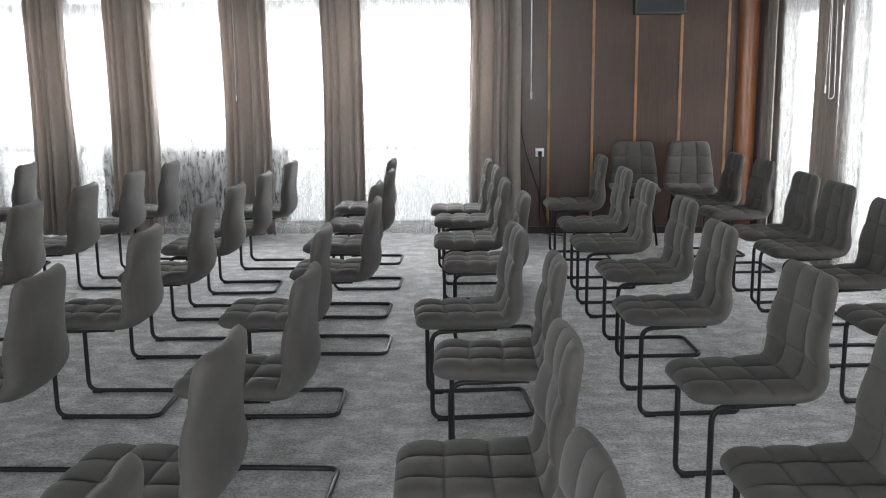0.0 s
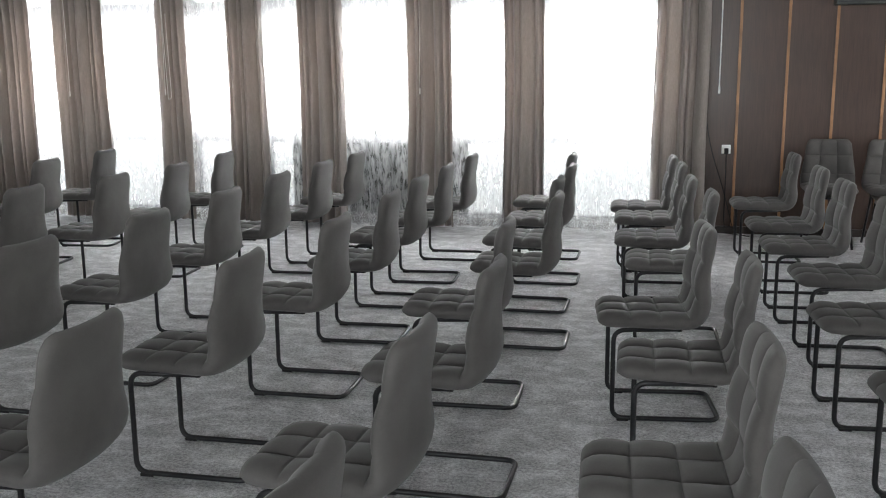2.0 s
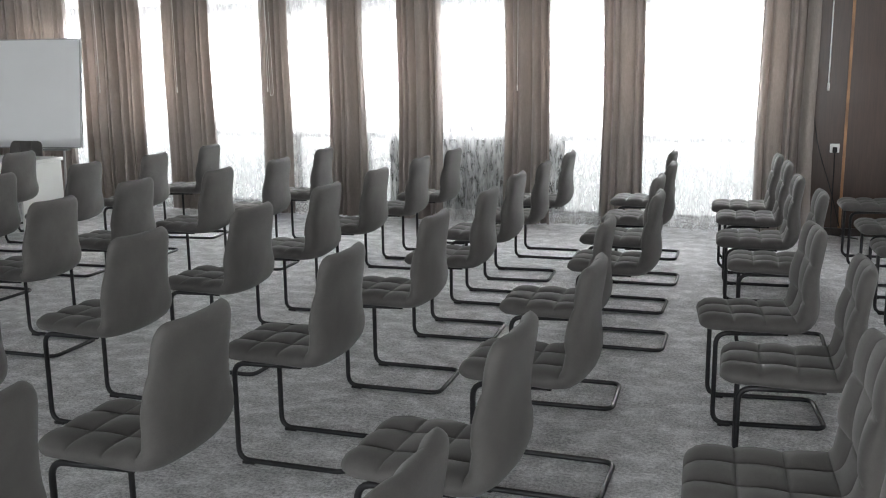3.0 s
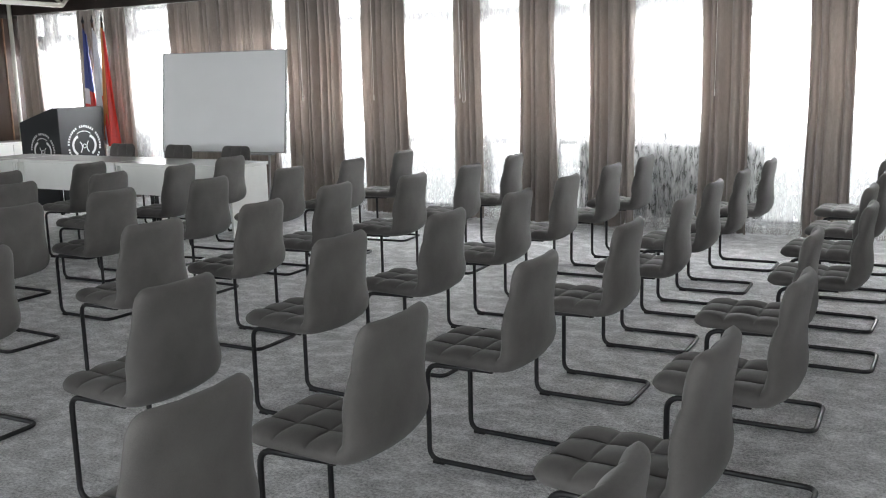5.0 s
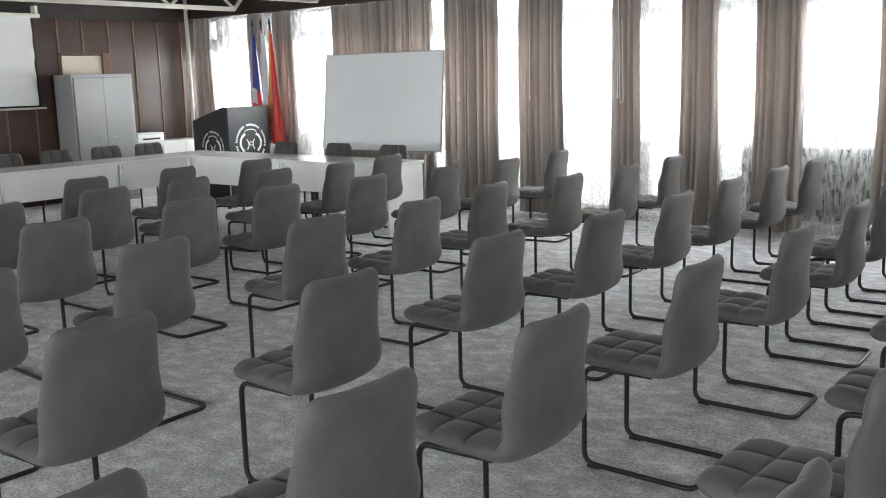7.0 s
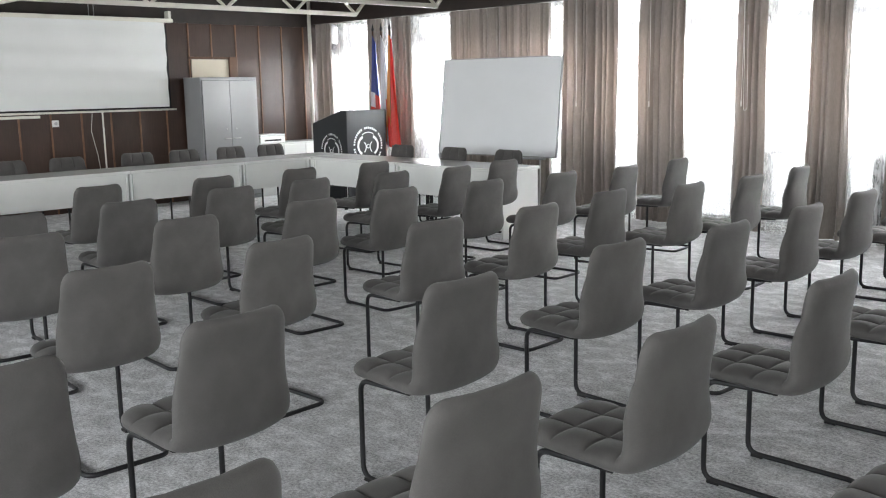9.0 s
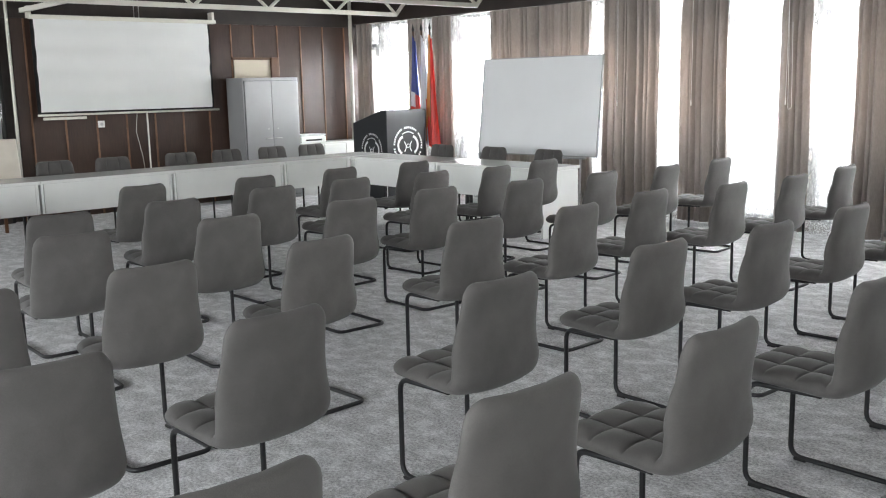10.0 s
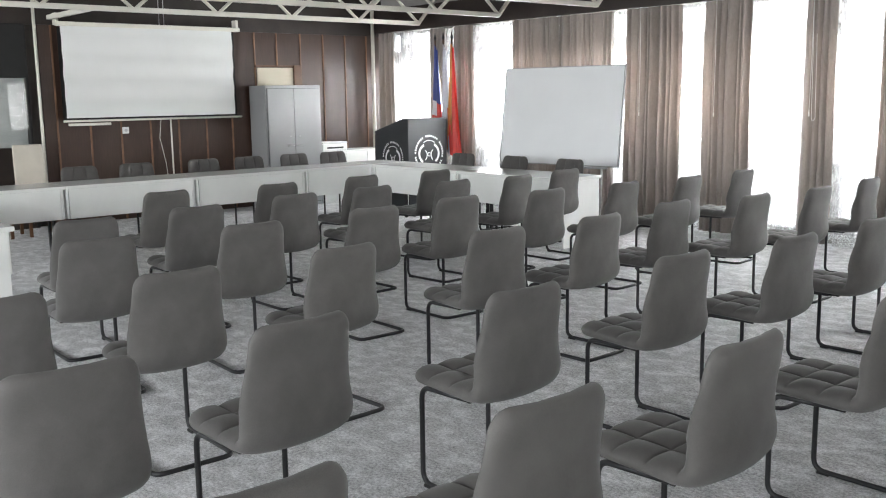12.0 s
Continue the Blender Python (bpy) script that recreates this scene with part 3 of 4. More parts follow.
# ---- curtains ----
def cloth(lo, hi, z0, z1, folds, amp, seed, along="x", at=0.0, flare=0.0, step=0.012, hem=0.0, crease=False):
    """A hanging cloth, pleated by folds per metre, as one wavy sheet with thickness."""
    rnd = random.Random(seed)
    width = hi - lo
    nx = max(8, int(width / step))
    nz = 26
    phase = [rnd.uniform(0, 6.28) for _ in range(5)]
    bm = bmesh.new()
    rows = []
    for k in range(nz + 1):
        h = k / nz
        z = z1 + (z0 - z1) * h
        row = []
        for i in range(nx + 1):
            s = i / nx
            u = s * width
            w = math.sin(2 * math.pi * folds * u + phase[0] + 1.1 * math.sin(2.3 * u * folds + phase[1]) + 0.35 * math.sin(3.0 * h + phase[2]))
            w = math.copysign(abs(w) ** 0.7, w) + 0.45 * math.sin(2 * math.pi * folds * 1.83 * u + phase[3] + 0.6 * h)
            if crease:
                turn = math.pi * folds * u + phase[0] + 0.9 * math.sin(2.1 * u * folds + phase[1]) + 0.18 * math.sin(2.5 * h + phase[2])
                w = 1 - 1.7 * abs(math.sin(turn)) ** 0.32 + 0.30 * math.sin(2 * math.pi * folds * 0.57 * u + phase[3] + 0.8 * h)
            d = amp * w * (0.75 + 0.25 * h)
            if hem:
                d = amp * w * (0.8 + 1.6 * max(0.0, h - 0.7) / 0.3) - 0.05 * (max(0.0, h - 0.85) / 0.15) ** 2
            spread = 1 + flare * (h ** 1.5) + 0.02 * math.sin(5 * h + phase[4])
            x = (lo + hi) / 2 + (s - 0.5) * width * spread + 0.006 * math.sin(7 * h + phase[1])
            dz = hem * math.sin(9 * u + phase[2]) * (h == 1.0)
            row.append(bm.verts.new((x, at + d, z + dz) if along == "x" else (at + d, x, z + dz)))
        rows.append(row)
    for a, b in zip(rows, rows[1:]):
        for i in range(nx):
            bm.faces.new((a[i], a[i + 1], b[i + 1], b[i]))
    return bm


def curtain(lo, hi, along="x", at=9.325, seed=1, flare=0.0, amp=0.082):
    folds = 10.5
    ob = thing("curtain", "floor-length taupe curtain gathered in soft pleats", "curtain", "taupe curtains along the windows")
    part("drape", cloth(lo, hi, 0.02, 2.635, folds, amp, seed, along, at, flare, 0.006, 0.0, True), DRAPE, ob, smooth=True)
    return ob


# taupe curtains along the north windows
for i, (a, b) in enumerate([(-12.78, -12.40), (-11.52, -11.20), (-10.96, -10.54), (-9.72, -8.87), (-8.86, -7.96), (-7.70, -6.91), (-6.60, -6.02), (-5.38, -5.03), (-4.56, -4.16), (-3.76, -3.30), (-2.60, -2.15), (-1.62, -1.23), (-0.17, 0.31)]):
    curtain(a, b, seed=i + 3, flare=0.10 if i > 3 else 0.03)
for i, (a, b) in enumerate([(9.16, 9.40), (7.48, 8.00), (5.7, 6.1), (4.1, 4.5), (2.5, 2.9), (0.9, 1.3), (-0.7, -0.3), (-2.3, -1.9)]):
    curtain(a, b, "y", 2.70, seed=i + 40, flare=0.08, amp=0.036)


def voile(lo, hi, along="x", at=9.41, seed=1, amp=0.020):
    ob = thing("voile_curtain", "white lace voile hanging behind the taupe curtains", "curtain", "white voiles along the windows")
    part("drape", cloth(lo, hi, 0.012, 2.636, 5.0, amp, seed, along, at, 0.0, 0.014, 0.010), VOILE, ob, smooth=True)
    return ob


for i, (a, b, z) in enumerate(NORTH_BAYS):
    voile(a - 0.06, b + 0.06, seed=i + 70)
for i, (a, b) in enumerate([(6.0, 7.6), (7.62, 9.15), (4.4, 5.98), (2.8, 4.38), (1.2, 2.78), (-0.4, 1.18), (-2.0, -0.42), (-3.6, -2.02)]):
    voile(a, b, "y", X_EAST - 0.035, seed=i + 90, amp=0.004)


# ---- roof trusses ----
def truss(x):
    t = thing("roof_truss", "cream-painted steel lattice roof truss below a black ceiling", "truss", "roof trusses", m=pose(x, 0, 0))
    zb, zt, y0, y1 = 2.66, 3.12, Y_SOUTH + 0.05, 8.95
    s = 0.028
    part("bottom_chord", boxed(-s, y0, zb, s, y1, zb + 0.06, 0.004), WHITE_PAINT, t)
    part("top_chord", boxed(-s, y0, zt, s, y1 + 0.45, zt + 0.06, 0.004), WHITE_PAINT, t)
    n = 12
    pitch = (y1 - y0) / n
    for i in range(n):
        a = y1 - i * pitch
        for u, v in (((a, zb + 0.03), (a - pitch / 2, zt + 0.03)), ((a - pitch / 2, zt + 0.03), (a - pitch, zb + 0.03))):
            part("diagonal", tube(bmesh.new(), [(0, *u), (0, *v)], 0.022, 6), WHITE_PAINT, t)
    part("end_strut", tube(bmesh.new(), [(0, y1, zb + 0.03), (0, y1 + 0.42, zt + 0.03)], 0.028, 6), WHITE_PAINT, t)
    return t


for k in range(8):
    truss(-11.35 + 1.72 * k)


# ---- conference tables ----
def table(name_m, length, ends=(False, False)):
    """A white desk, its front along +x from 0 to length, facing -y; 0.62 deep."""
    t = thing("conference_table", "white laminate conference table with modesty panel", "table", "conference tables", m=name_m)
    part("tabletop", boxed(0.002, -0.02, 0.715, length - 0.002, 0.62, 0.750, 0.004), WHITE_LAMINATE, t, "glossy white tabletop")
    part("modesty_panel", boxed(0.05, 0.02, 0.40, length - 0.05, 0.038, 0.713, 0.002), WHITE_PANEL, t)
    for x, full in ((0.012, ends[0]), (length - 0.037, ends[1])):
        part("side_panel", boxed(x, 0.03, 0.0 if full else 0.40, x + 0.025, 0.60, 0.713, 0.003), WHITE_PANEL, t)
        if not full:
            part("leg", boxed(x, 0.50, 0.0, x + 0.025, 0.54, 0.398, 0.002), BLACK_METAL, t, "black steel leg")
    part("trim_strip", boxed(0.040, 0.012, 0.40, 0.049, 0.030, 0.713), WHITE_PANEL, t)
    part("trim_strip", boxed(length - 0.049, 0.012, 0.40, length - 0.040, 0.030, 0.713), WHITE_PANEL, t)
    return t


# north arm, its front towards the chairs
table(pose(-10.22, 7.22, 0), 1.66)
table(pose(-8.54, 7.22, 0), 1.66, (False, True))
# west arm, its front facing the room
yy = 7.20
for ln in (1.00, 1.48, 1.48, 1.48):
    table(pose(-10.24, yy - ln, 0, 0, 0, 90), ln)
    yy -= ln
corner = thing("corner_table", "white laminate square corner table", "table", "conference tables", m=pose(-10.86, 7.215, 0))
part("tabletop", boxed(0, 0, 0.715, 0.62, 0.62, 0.750, 0.004), WHITE_LAMINATE, corner, "glossy white tabletop")
for x, y in ((0.03, 0.03), (0.59, 0.03), (0.03, 0.59), (0.59, 0.59)):
    part("leg", boxed(x - 0.02, y - 0.02, 0, x + 0.02, y + 0.02, 0.714, 0.003), WHITE_PANEL, corner)
# south arm
table(pose(-7.28, 1.85, 0, 0, 0, 180), 1.66, (True, False))
table(pose(-8.95, 1.85, 0, 0, 0, 180), 1.27)


# ---- front of the hall ----
def screen_thing():
    s = thing("projection_screen", "pulled-down white projection screen with black border", "screen", m=pose(X_WEST + 0.12, 0, 0))
    part("case", boxed(-0.05, 4.15, 2.585, 0.05, 6.76, 2.640, 0.012), WHITE_PAINT, s, "white roller case")
    part("border", boxed(-0.004, 4.160, 1.375, 0.0, 6.675, 2.57), RUBBER, s, "black border of the screen cloth")
    bm = bmesh.new()
    rows = [[bm.verts.new((0.030 + 0.013 * math.sin(z * 21.0 + 0.25 * y) * math.exp(-((z - 2.0) / 0.5) ** 2) + 0.004 * math.sin(z * 9.0), y, z)) for y in np.linspace(4.195, 6.630, 25)] for z in np.linspace(1.405, 2.584, 60)]
    for p, q in zip(rows, rows[1:]):
        for i in range(24):
            bm.faces.new((p[i], p[i + 1], q[i + 1], q[i]))
    part("cloth", bm, SCREEN, s, smooth=True)
    for y in (5.55, 5.62):
        part("hanger", tube(bmesh.new(), [(0, y, 2.64), (0, y, 3.30)], 0.006, 6), CHROME, s, smooth=True)
    part("bottom_bar", tube(bmesh.new(), [(0, 4.16, 1.365), (0, 6.75, 1.365)], 0.014, 10), WHITE_PAINT, s, smooth=True)
    for y in (4.17, 6.74):
        part("bracket", boxed(-0.12, y - 0.02, 2.60, 0.0, y + 0.02, 2.75, 0.004), WHITE_PAINT, s)
    return s


screen_thing()
tagged(part("ceiling_brace", boxed(-12.86, 4.05, 2.66, -11.36, 4.11, 2.715, 0.004), WHITE_PAINT), "cream steel brace from the end wall to the truss", "brace")


def cabinet():
    c = thing("steel_cabinet", "tall grey steel cupboard with two closed doors", "cabinet", m=pose(-12.90, 6.93, 0))
    w, d, h = 0.95, 0.46, 1.81
    part("body", boxed(0, 0, 0, d, w, h, 0.006), STEEL, c)
    part("door_gap", boxed(d + 0.0005, 0.024, 0.054, d + 0.0035, w - 0.024, h - 0.044), STEEL_DARK, c, "dark gap round the doors")
    for y0, y1, hy in ((0.03, w / 2 - 0.003, w / 2 - 0.08), (w / 2 + 0.003, w - 0.03, w / 2 + 0.08)):
        dr = part("door", boxed(d + 0.005, y0, 0.06, d + 0.018, y1, h - 0.05, 0.004), STEEL, c)
        part("handle", tube(bmesh.new(), rounded_path([(d + 0.018, hy - 0.05, 0.92), (d + 0.045, hy - 0.05, 0.92), (d + 0.045, hy + 0.05, 0.92), (d + 0.018, hy + 0.05, 0.92)], 0.012, 3), 0.007, 8), CHROME, dr, "chrome handle", True)
        part("lock", lathe(bmesh.new(), [(0.012, 0), (0.012, 0.008)], 12, Matrix.Translation((d + 0.018, hy, 1.06)) @ Matrix.Rotation(radians(90), 4, "Y")), CHROME, dr)
    return c


cabinet()

# doorway above and behind the cupboard
dw = tagged(new("door_1"), "closed cream door in a brown frame behind the cupboard", "door", kind="structure")
part("leaf", boxed(X_WEST + 0.004, 7.10, 0.0, X_WEST + 0.020, 7.72, 2.08), DOOR_CREAM, dw)
part("frame", boxed(X_WEST + 0.004, 7.725, 0.0, X_WEST + 0.05, 7.86, 2.12, 0.004), BROWN_FRAME, dw)
part("frame", boxed(X_WEST + 0.004, 7.06, 2.085, X_WEST + 0.04, 7.72, 2.12, 0.003), BROWN_FRAME, dw)

low = thing("low_cabinet", "white low cupboard against the panelling", "cabinet", m=pose(X_WEST + 0.02, 7.92, 0))
part("body", boxed(0, 0, 0, 0.45, 1.25, 0.78, 0.004), WHITE_PANEL, low)
part("top", boxed(0, -0.01, 0.78, 0.47, 1.26, 0.805, 0.003), WHITE_LAMINATE, low)
for k in range(3):
    part("door", boxed(0.451, 0.01 + k * 0.415, 0.05, 0.468, 0.415 + k * 0.415, 0.77, 0.003), WHITE_PANEL, low)
prn = thing("printer", "white desktop printer on the low cupboard", "printer", m=pose(X_WEST + 0.06, 7.96, 0.805))
part("body", boxed(0, 0, 0, 0.36, 0.46, 0.10, 0.015), WHITE_PANEL, prn)
part("lid", boxed(0, 0, 0.102, 0.36, 0.46, 0.13, 0.01), PRINT_WHITE, prn)
part("paper_slot", boxed(0.361, 0.08, 0.03, 0.364, 0.38, 0.055), RUBBER, prn)

# steel pipe left of the screen and its thin stay
for nm, y, r in (("wall_pipe", 3.90, 0.020),):
    tagged(part(nm, tube(bmesh.new(), [(X_WEST + 0.06, y, 0), (X_WEST + 0.06, y, Z_CEIL)], r, 12), WHITE_PAINT, smooth=True), "white painted vertical pipe beside the panelling", "pipe")
tagged(part("screen_pole", tube(bmesh.new(), [(X_WEST + 0.13, 5.63, 0.0), (X_WEST + 0.13, 5.63, 1.36)], 0.012, 8), WHITE_PAINT, smooth=True), "thin white pole below the projection screen", "pole")
tagged(part("corner_pipe", tube(bmesh.new(), [(X_WEST + 0.10, 9.20, 0.0), (X_WEST + 0.10, 9.20, 3.0)], 0.03, 12), WHITE_PAINT, smooth=True), "white painted pipe in the corner by the window", "pipe")
out = thing("wall_outlet", "white wall socket below the projection screen", "socket", m=pose(X_WEST + 0.004, 5.02, 1.22))
part("plate", boxed(0, -0.045, -0.045, 0.022, 0.045, 0.045, 0.006), WHITE_PANEL, out)
part("insert", lathe(bmesh.new(), [(0.022, 0), (0.022, 0.004)], 16, Matrix.Translation((0.022, 0, 0)) @ Matrix.Rotation(radians(90), 4, "Y")), PVC, out)
tagged(part("screen_cable", tube(bmesh.new(), [(X_WEST + 0.06, 5.52, 1.37), (X_WEST + 0.05, 5.49, 1.1), (X_WEST + 0.05, 5.56, 0.75), (X_WEST + 0.06, 5.60, 0.3)], 0.004, 6), WHITE_PAINT, smooth=True), "thin white cable hanging under the screen", "cable")
tagged(part("light_tube", boxed(X_WEST + 0.05, 4.24, 1.30, X_WEST + 0.09, 4.80, 1.335, 0.005), WHITE_PAINT), "short white batten under the screen", "fixture")

# glazed showcase beyond the pipe
vit = thing("glass_showcase", "dark wall showcase with pale glazed lower half", "showcase", m=pose(X_WEST - 0.04, 1.9, 0))
part("upper_panel", boxed(0, 0, 1.93, 0.10, 1.88, 2.60, 0.004), RUBBER, vit, "black upper panel")
part("back", boxed(0, 0.04, 1.05, 0.02, 1.84, 1.925), VITRINE, vit)
part("glass", boxed(0.085, 0.05, 1.06, 0.091, 1.84, 1.92), GLASS, vit, "clear glass pane")
part("post", boxed(0, 1.845, 0.0, 0.10, 1.88, 1.928, 0.003), RUBBER, vit)
part("base", boxed(0, 0, 0, 0.10, 1.84, 1.045, 0.004), DARK_TRIM, vit)


def high_chair(x, y, facing):
    c = thing("highback_chair", "cream leatherette high-back chair by the end wall", "chair", "cream high-back chairs", m=pose(x, y, 0, 0, 0, facing))
    bm = boxed(-0.24, -0.19, 0.44, -0.18, 0.19, 1.10, 0.018)
    for v in bm.verts:
        v.co.x -= 0.10 * max(0, v.co.z - 0.44)
        v.co.y *= 1 - 0.12 * max(0, v.co.z - 0.44)
    part("backrest", bm, CREAM, c, smooth=False)
    part("seat", boxed(-0.20, -0.21, 0.40, 0.22, 0.21, 0.47, 0.02), CREAM, c)
    for lx in (-0.18, 0.19):
        for ly in (-0.17, 0.17):
            part("leg", boxed(lx - 0.018, ly - 0.018, 0, lx + 0.018, ly + 0.018, 0.40, 0.003), BROWN_FRAME, c)
    return c


high_chair(-12.25, 3.58, 0)
high_chair(-12.25, 3.02, 0)


# ---- lectern ----
def ring(bm, cx, cz, r0, r1, a0, a1, fn, n=36):
    vs = []
    for i in range(n + 1):
        a = radians(a0 + (a1 - a0) * i / n)
        vs.append((bm.verts.new(fn(cx + r0 * math.cos(a), cz + r0 * math.sin(a))), bm.verts.new(fn(cx + r1 * math.cos(a), cz + r1 * math.sin(a)))))
    for p, q in zip(vs, vs[1:]):
        bm.faces.new((p[0], p[1], q[1], q[0]))


def emblem(parent, cx, cz, fn, s=1.0):
    """A round emblem drawn in plain shapes: a ring of short bars, an arc and two curved leaves."""
    bm = bmesh.new()
    for k in range(32):
        if k in (2, 10, 18, 27):
            continue
        a = -35 + k * 250 / 31
        ring(bm, cx, cz, 0.240 * s, 0.270 * s, a - 2.6, a + 2.6, fn, 2)
    ring(bm, cx, cz, 0.185 * s, 0.196 * s, 55, 125, fn, 16)
    for sgn in (-1, 1):
        ring(bm, cx + sgn * 0.05 * s, cz, 0.115 * s, 0.15 * s, 90 - sgn * 150, 90 - sgn * 20, fn, 16)
        ring(bm, cx - sgn * 0.13 * s, cz - 0.02 * s, 0.085 * s, 0.10 * s, -50 if sgn > 0 else 130, 50 if sgn > 0 else 230, fn, 12)
    ring(bm, cx, cz - 0.01 * s, 0.02 * s, 0.032 * s, 20, 340, fn, 12)
    return part("emblem", bm, PRINT_WHITE, parent, "white round emblem print")


def lectern():
    x0, x1, y0, y1 = -11.56, -10.76, 8.24, 8.96
    t = thing("lectern", "slate-grey lectern with white round emblems behind the table", "lectern")
    bm = bmesh.new()
    side = [(x0, 0.0), (x1, 0.0), (x1, 1.31), (x1 - 0.12, 1.31), (x0, 1.12)]
    rings = [[bm.verts.new((x, y, z)) for x, z in side] for y in (y0, y1)]
    bm.faces.new(rings[0])
    bm.faces.new(rings[1][::-1])
    for i in range(5):
        j = (i + 1) % 5
        bm.faces.new((rings[0][i], rings[0][j], rings[1][j], rings[1][i]))
    bmesh.ops.bevel(bm, geom=list(bm.edges), offset=0.004, segments=1, affect="EDGES")
    part("body", bm, SLATE, t)
    emblem(t, (y0 + y1) / 2 + 0.02, 0.80, lambda u, v: (x1 + 0.004, u, v), 1.0)
    emblem(t, (x0 + x1) / 2 + 0.04, 0.74, lambda u, v: (u, y0 - 0.004, v), 0.9)
    return t


lectern()


# ---- whiteboard ----
def whiteboard():
    t = thing("whiteboard", "large white enamel board on a stand before the curtains", "whiteboard", m=pose(-8.17, 8.52, 0, 0, 0, 6.5))
    w, z0, z1 = 0.885, 0.775, 1.95

    def leaning(bm):
        for v in bm.verts:
            v.co.y += 0.12 * (v.co.z - z0)
        return bm

    part("panel", leaning(boxed(-w, -0.010, z0, w, 0.010, z1)), BOARD, t)
    for a in ((-w - 0.012, -0.016, z0 - 0.012, -w, 0.016, z1 + 0.012), (w, -0.016, z0 - 0.012, w + 0.012, 0.016, z1 + 0.012),
              (-w, -0.016, z1, w, 0.016, z1 + 0.012), (-w, -0.016, z0 - 0.012, w, 0.016, z0)):
        part("frame_bar", leaning(boxed(*a)), ALUMINIUM, t, "thin aluminium edge")
    part("pen_tray", boxed(w * 0.42, -0.08, z0 - 0.034, w * 0.86, -0.014, z0 - 0.013, 0.004), ALUMINIUM, t)
    for sx in (-0.6, 0.6):
        part("leg", tube(bmesh.new(), [(sx, 0.15, z1 - 0.2), (sx, 0.06, 0.02)], 0.014, 8), CHROME, t, smooth=True)
        part("foot", boxed(sx - 0.02, -0.20, 0.0, sx + 0.02, 0.26, 0.025, 0.004), CHROME, t)
    return t


whiteboard()


# ---- flags ----
def flag(x, y, mats, seed, label):
    t = thing("flag", label, "flag", "flags on poles", m=pose(x, y, 0))
    part("pole", tube(bmesh.new(), [(0, 0, 0.03), (0, 0, 2.44)], 0.013, 10), BROWN_FRAME, t, "dark wooden pole", True)
    part("finial", lathe(bmesh.new(), [(0.010, 2.44), (0.022, 2.47), (0.012, 2.50), (0.003, 2.55)], 12), SLATE, t, smooth=True)
    part("base", lathe(bmesh.new(), [(0.16, 0.0), (0.16, 0.015), (0.03, 0.04), (0.02, 0.08)], 20), SLATE, t, smooth=True)
    ph = random.Random(seed).uniform(0, 6)
    for h0, h1, s0, s1, material in mats:
        bm = bmesh.new()
        nk, ni = max(4, int(30 * (h1 - h0))), max(4, int(26 * (s1 - s0)))
        rows = []
        for k in range(nk + 1):
            h = h0 + (h1 - h0) * k / nk
            half = 0.032 + 0.135 * h ** 1.2
            row = []
            for i in range(ni + 1):
                q = s0 + (s1 - s0) * i / ni
                wave = math.sin(q * 13.0 + ph + 0.9 * h) + 0.4 * math.sin(q * 29.0 + ph * 2)
                row.append(bm.verts.new((0.03 + (q - 0.35) * 2 * half, -0.02 - 0.032 * wave * (0.3 + 0.7 * h), 2.38 - 1.55 * h - 0.10 * q)))
            rows.append(row)
        for p, q in zip(rows, rows[1:]):
            for i in range(ni):
                bm.faces.new((p[i], p[i + 1], q[i + 1], q[i]))
        part("cloth", bm, material, t, smooth=True)
    return t


flag(-11.20, 9.14, [(0, 0.52, 0, 1, FLAG_BLUE), (0.52, 0.66, 0, 0.45, FLAG_WHITE), (0.66, 1, 0, 0.45, FLAG_RED), (0.52, 1, 0.45, 1, FLAG_RED)], 2, "blue, white and red satin flag draped on a pole")
flag(-11.00, 9.13, [(0, 1, 0, 0.75, FLAG_WHITE), (0, 0.55, 0.75, 1, FLAG_WHITE), (0.55, 1, 0.75, 1, FLAG_RED)], 5, "white and red satin flag draped on a pole")
flag(-10.80, 9.12, [(0, 1, 0, 0.26, FLAG_GOLD), (0, 1, 0.26, 1, FLAG_RED)], 8, "red and golden satin flag draped on a pole")


# ---- small things at the panelled corner ----
skt = thing("wall_socket", "white wall socket with a black plug in it", "socket", m=pose(0.515, Y_WALL - 0.038, 0.82))
part("plate", boxed(-0.042, -0.012, -0.042, 0.042, 0, 0.042, 0.005), WHITE_PANEL, skt)
part("plug", boxed(-0.018, -0.06, -0.04, 0.020, -0.0125, 0.012, 0.006), RUBBER, skt, "black plug")
tagged(part("power_cable", tube(bmesh.new(), [(0.516, Y_WALL - 0.075, 0.78), (0.52, Y_WALL - 0.06, 0.6), (0.52, Y_WALL - 0.07, 0.2), (0.53, Y_WALL - 0.10, 0.012), (0.75, Y_WALL - 0.25, 0.010)], 0.005, 6), RUBBER, smooth=True), "black power cable hanging to the floor", "cable")
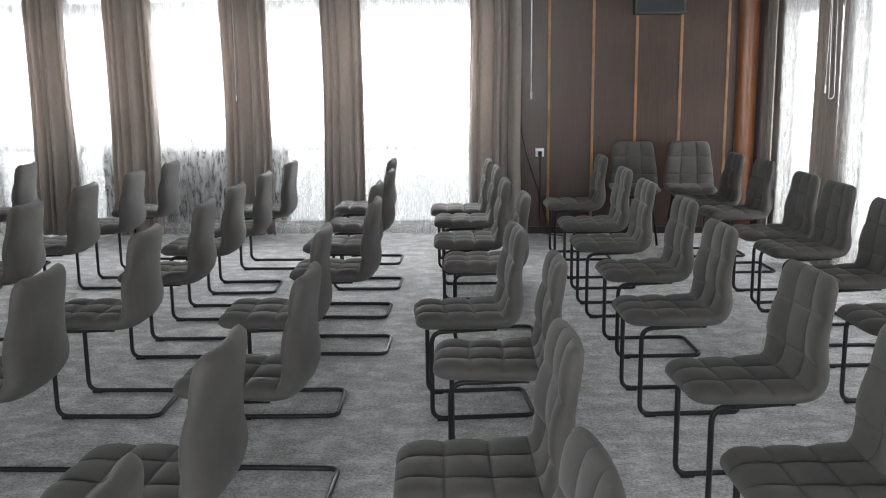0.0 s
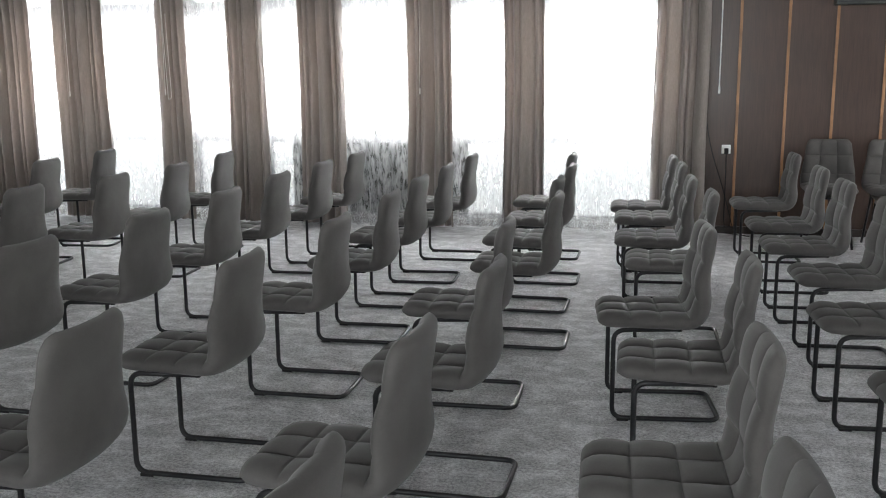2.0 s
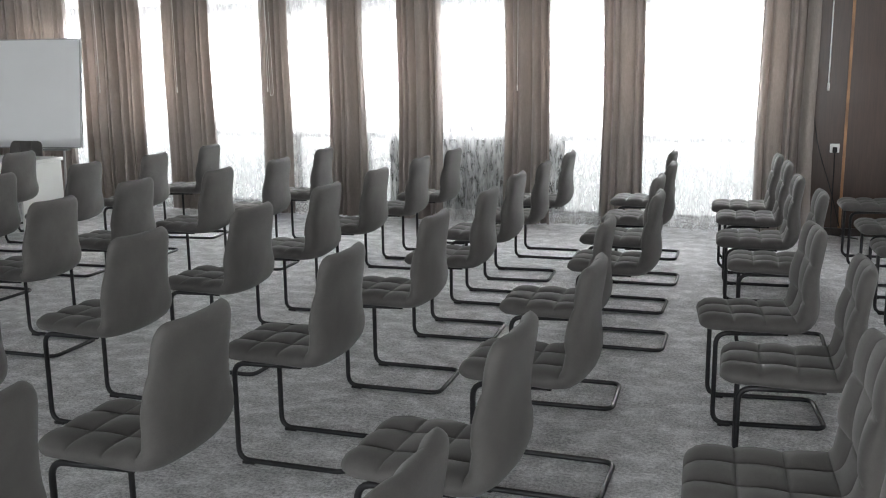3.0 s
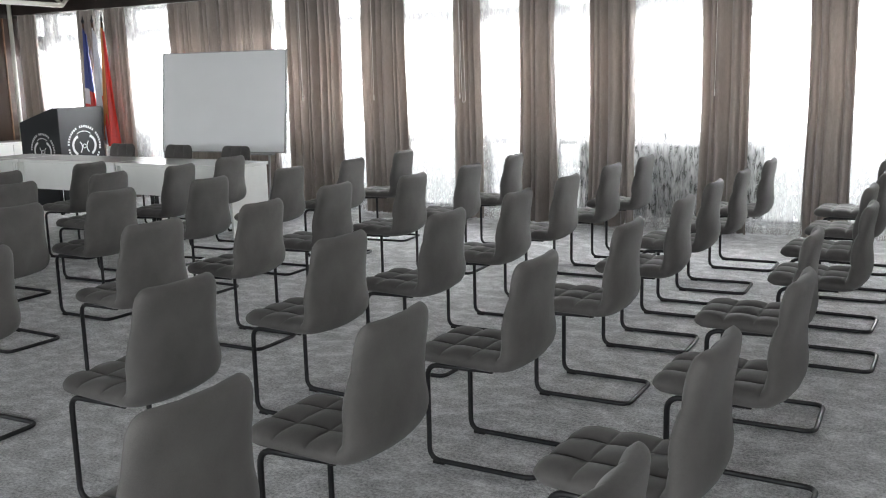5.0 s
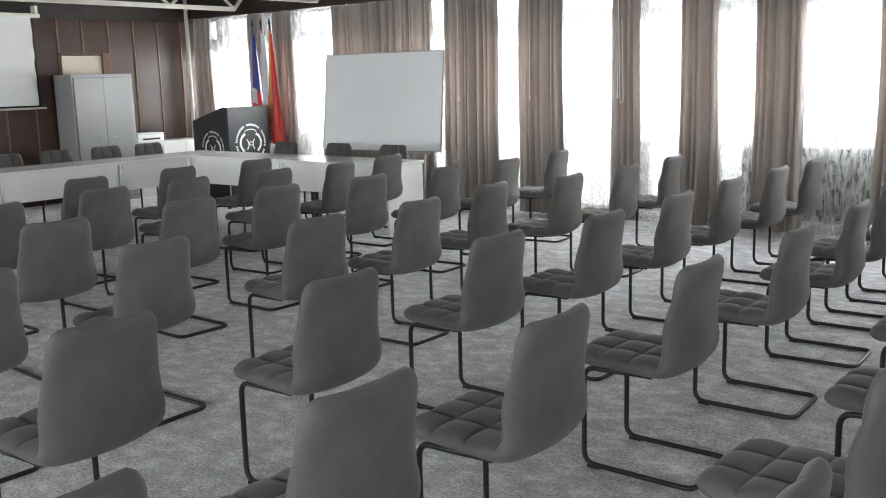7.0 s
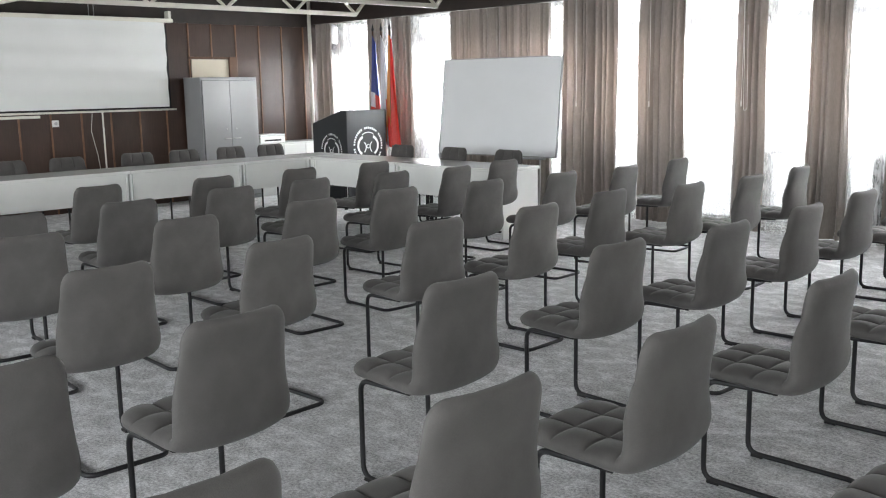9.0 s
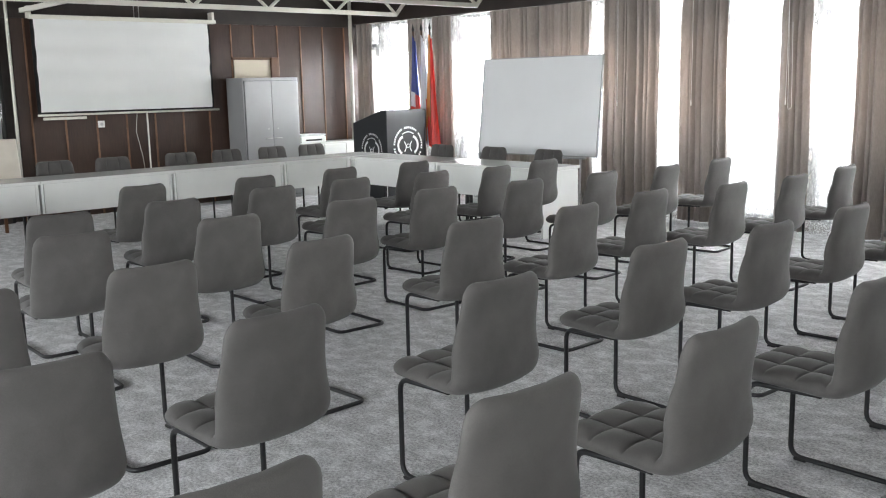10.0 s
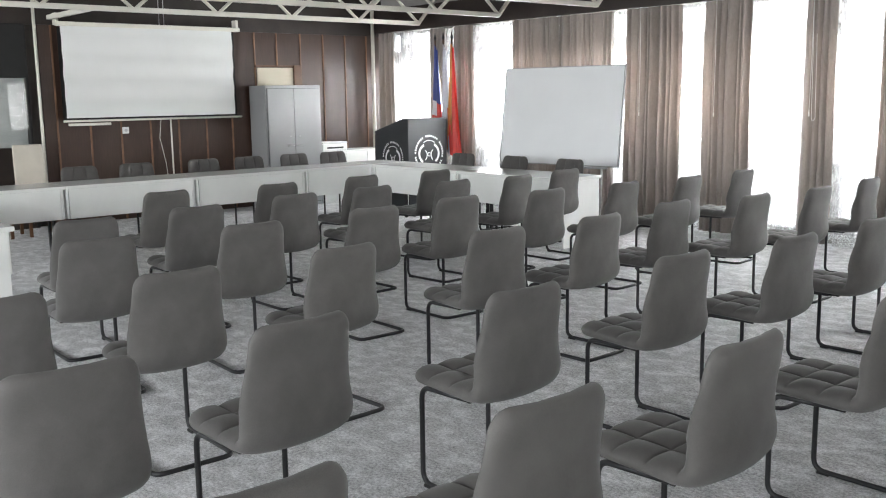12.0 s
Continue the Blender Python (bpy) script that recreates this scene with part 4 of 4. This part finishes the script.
tagged(part("thin_cable", tube(bmesh.new(), rounded_path([(0.30, Y_WALL - 0.05, 1.25), (0.36, Y_WALL - 0.05, 0.85), (0.50, Y_WALL - 0.05, 0.45), (0.60, Y_WALL - 0.06, 0.08)], 0.3, 8), 0.004, 6), RUBBER, smooth=True), "thin dark cable slung along the panelling", "cable")
crd = thing("pull_cord", "white pull cord with a grip hanging by the panels", "cord", m=pose(0.42, Y_WALL - 0.16, 0))
part("cord", tube(bmesh.new(), [(0, 0, 2.66), (0, 0, 1.42)], 0.006, 8), WHITE_PANEL, crd, smooth=True)
part("grip", tube(bmesh.new(), [(0, 0, 1.42), (0, 0, 1.35)], 0.011, 8), WHITE_PANEL, crd, smooth=True)
spk = thing("wall_speaker", "dark grey-green loudspeaker box high on the panelling", "speaker", m=pose(1.64, Y_WALL - 0.04, 2.14))
part("body", boxed(-0.24, -0.16, 0, 0.24, 0, 0.34, 0.01), GREEN_BOX, spk)
part("grille", boxed(-0.22, -0.166, 0.02, 0.22, -0.161, 0.32), SLATE, spk)


def pull_cord(x, y, z_low, loop=False):
    c = thing("pull_cord", "thin white curtain pull cord with a grip", "cord", "curtain cords", m=pose(x, y, 0))
    part("cord", tube(bmesh.new(), [(0, 0, 2.64), (0.004, 0, 2.0), (0, 0, z_low + 0.06)], 0.0025, 6), WHITE_PANEL, c, smooth=True)
    part("grip", tube(bmesh.new(), [(0, 0, z_low + 0.06), (0, 0, z_low)], 0.007, 8), WHITE_PANEL, c, smooth=True)
    if loop:
        part("loop", tube(bmesh.new(), rounded_path([(0.0, 0, 2.64), (0.02, 0, 1.8), (0.03, 0, z_low - 0.05), (0.07, 0, z_low - 0.03), (0.05, 0, 2.2)], 0.03, 4), 0.003, 6), WHITE_PANEL, c, smooth=True)
    return c


for cx, cz, lp in ((-7.46, 1.35, False), (-6.41, 1.35, False), (-5.26, 1.36, True), (-2.46, 1.36, False)):
    pull_cord(cx, 9.22, cz, lp)
pull_cord(2.58, 7.44, 1.43, True)
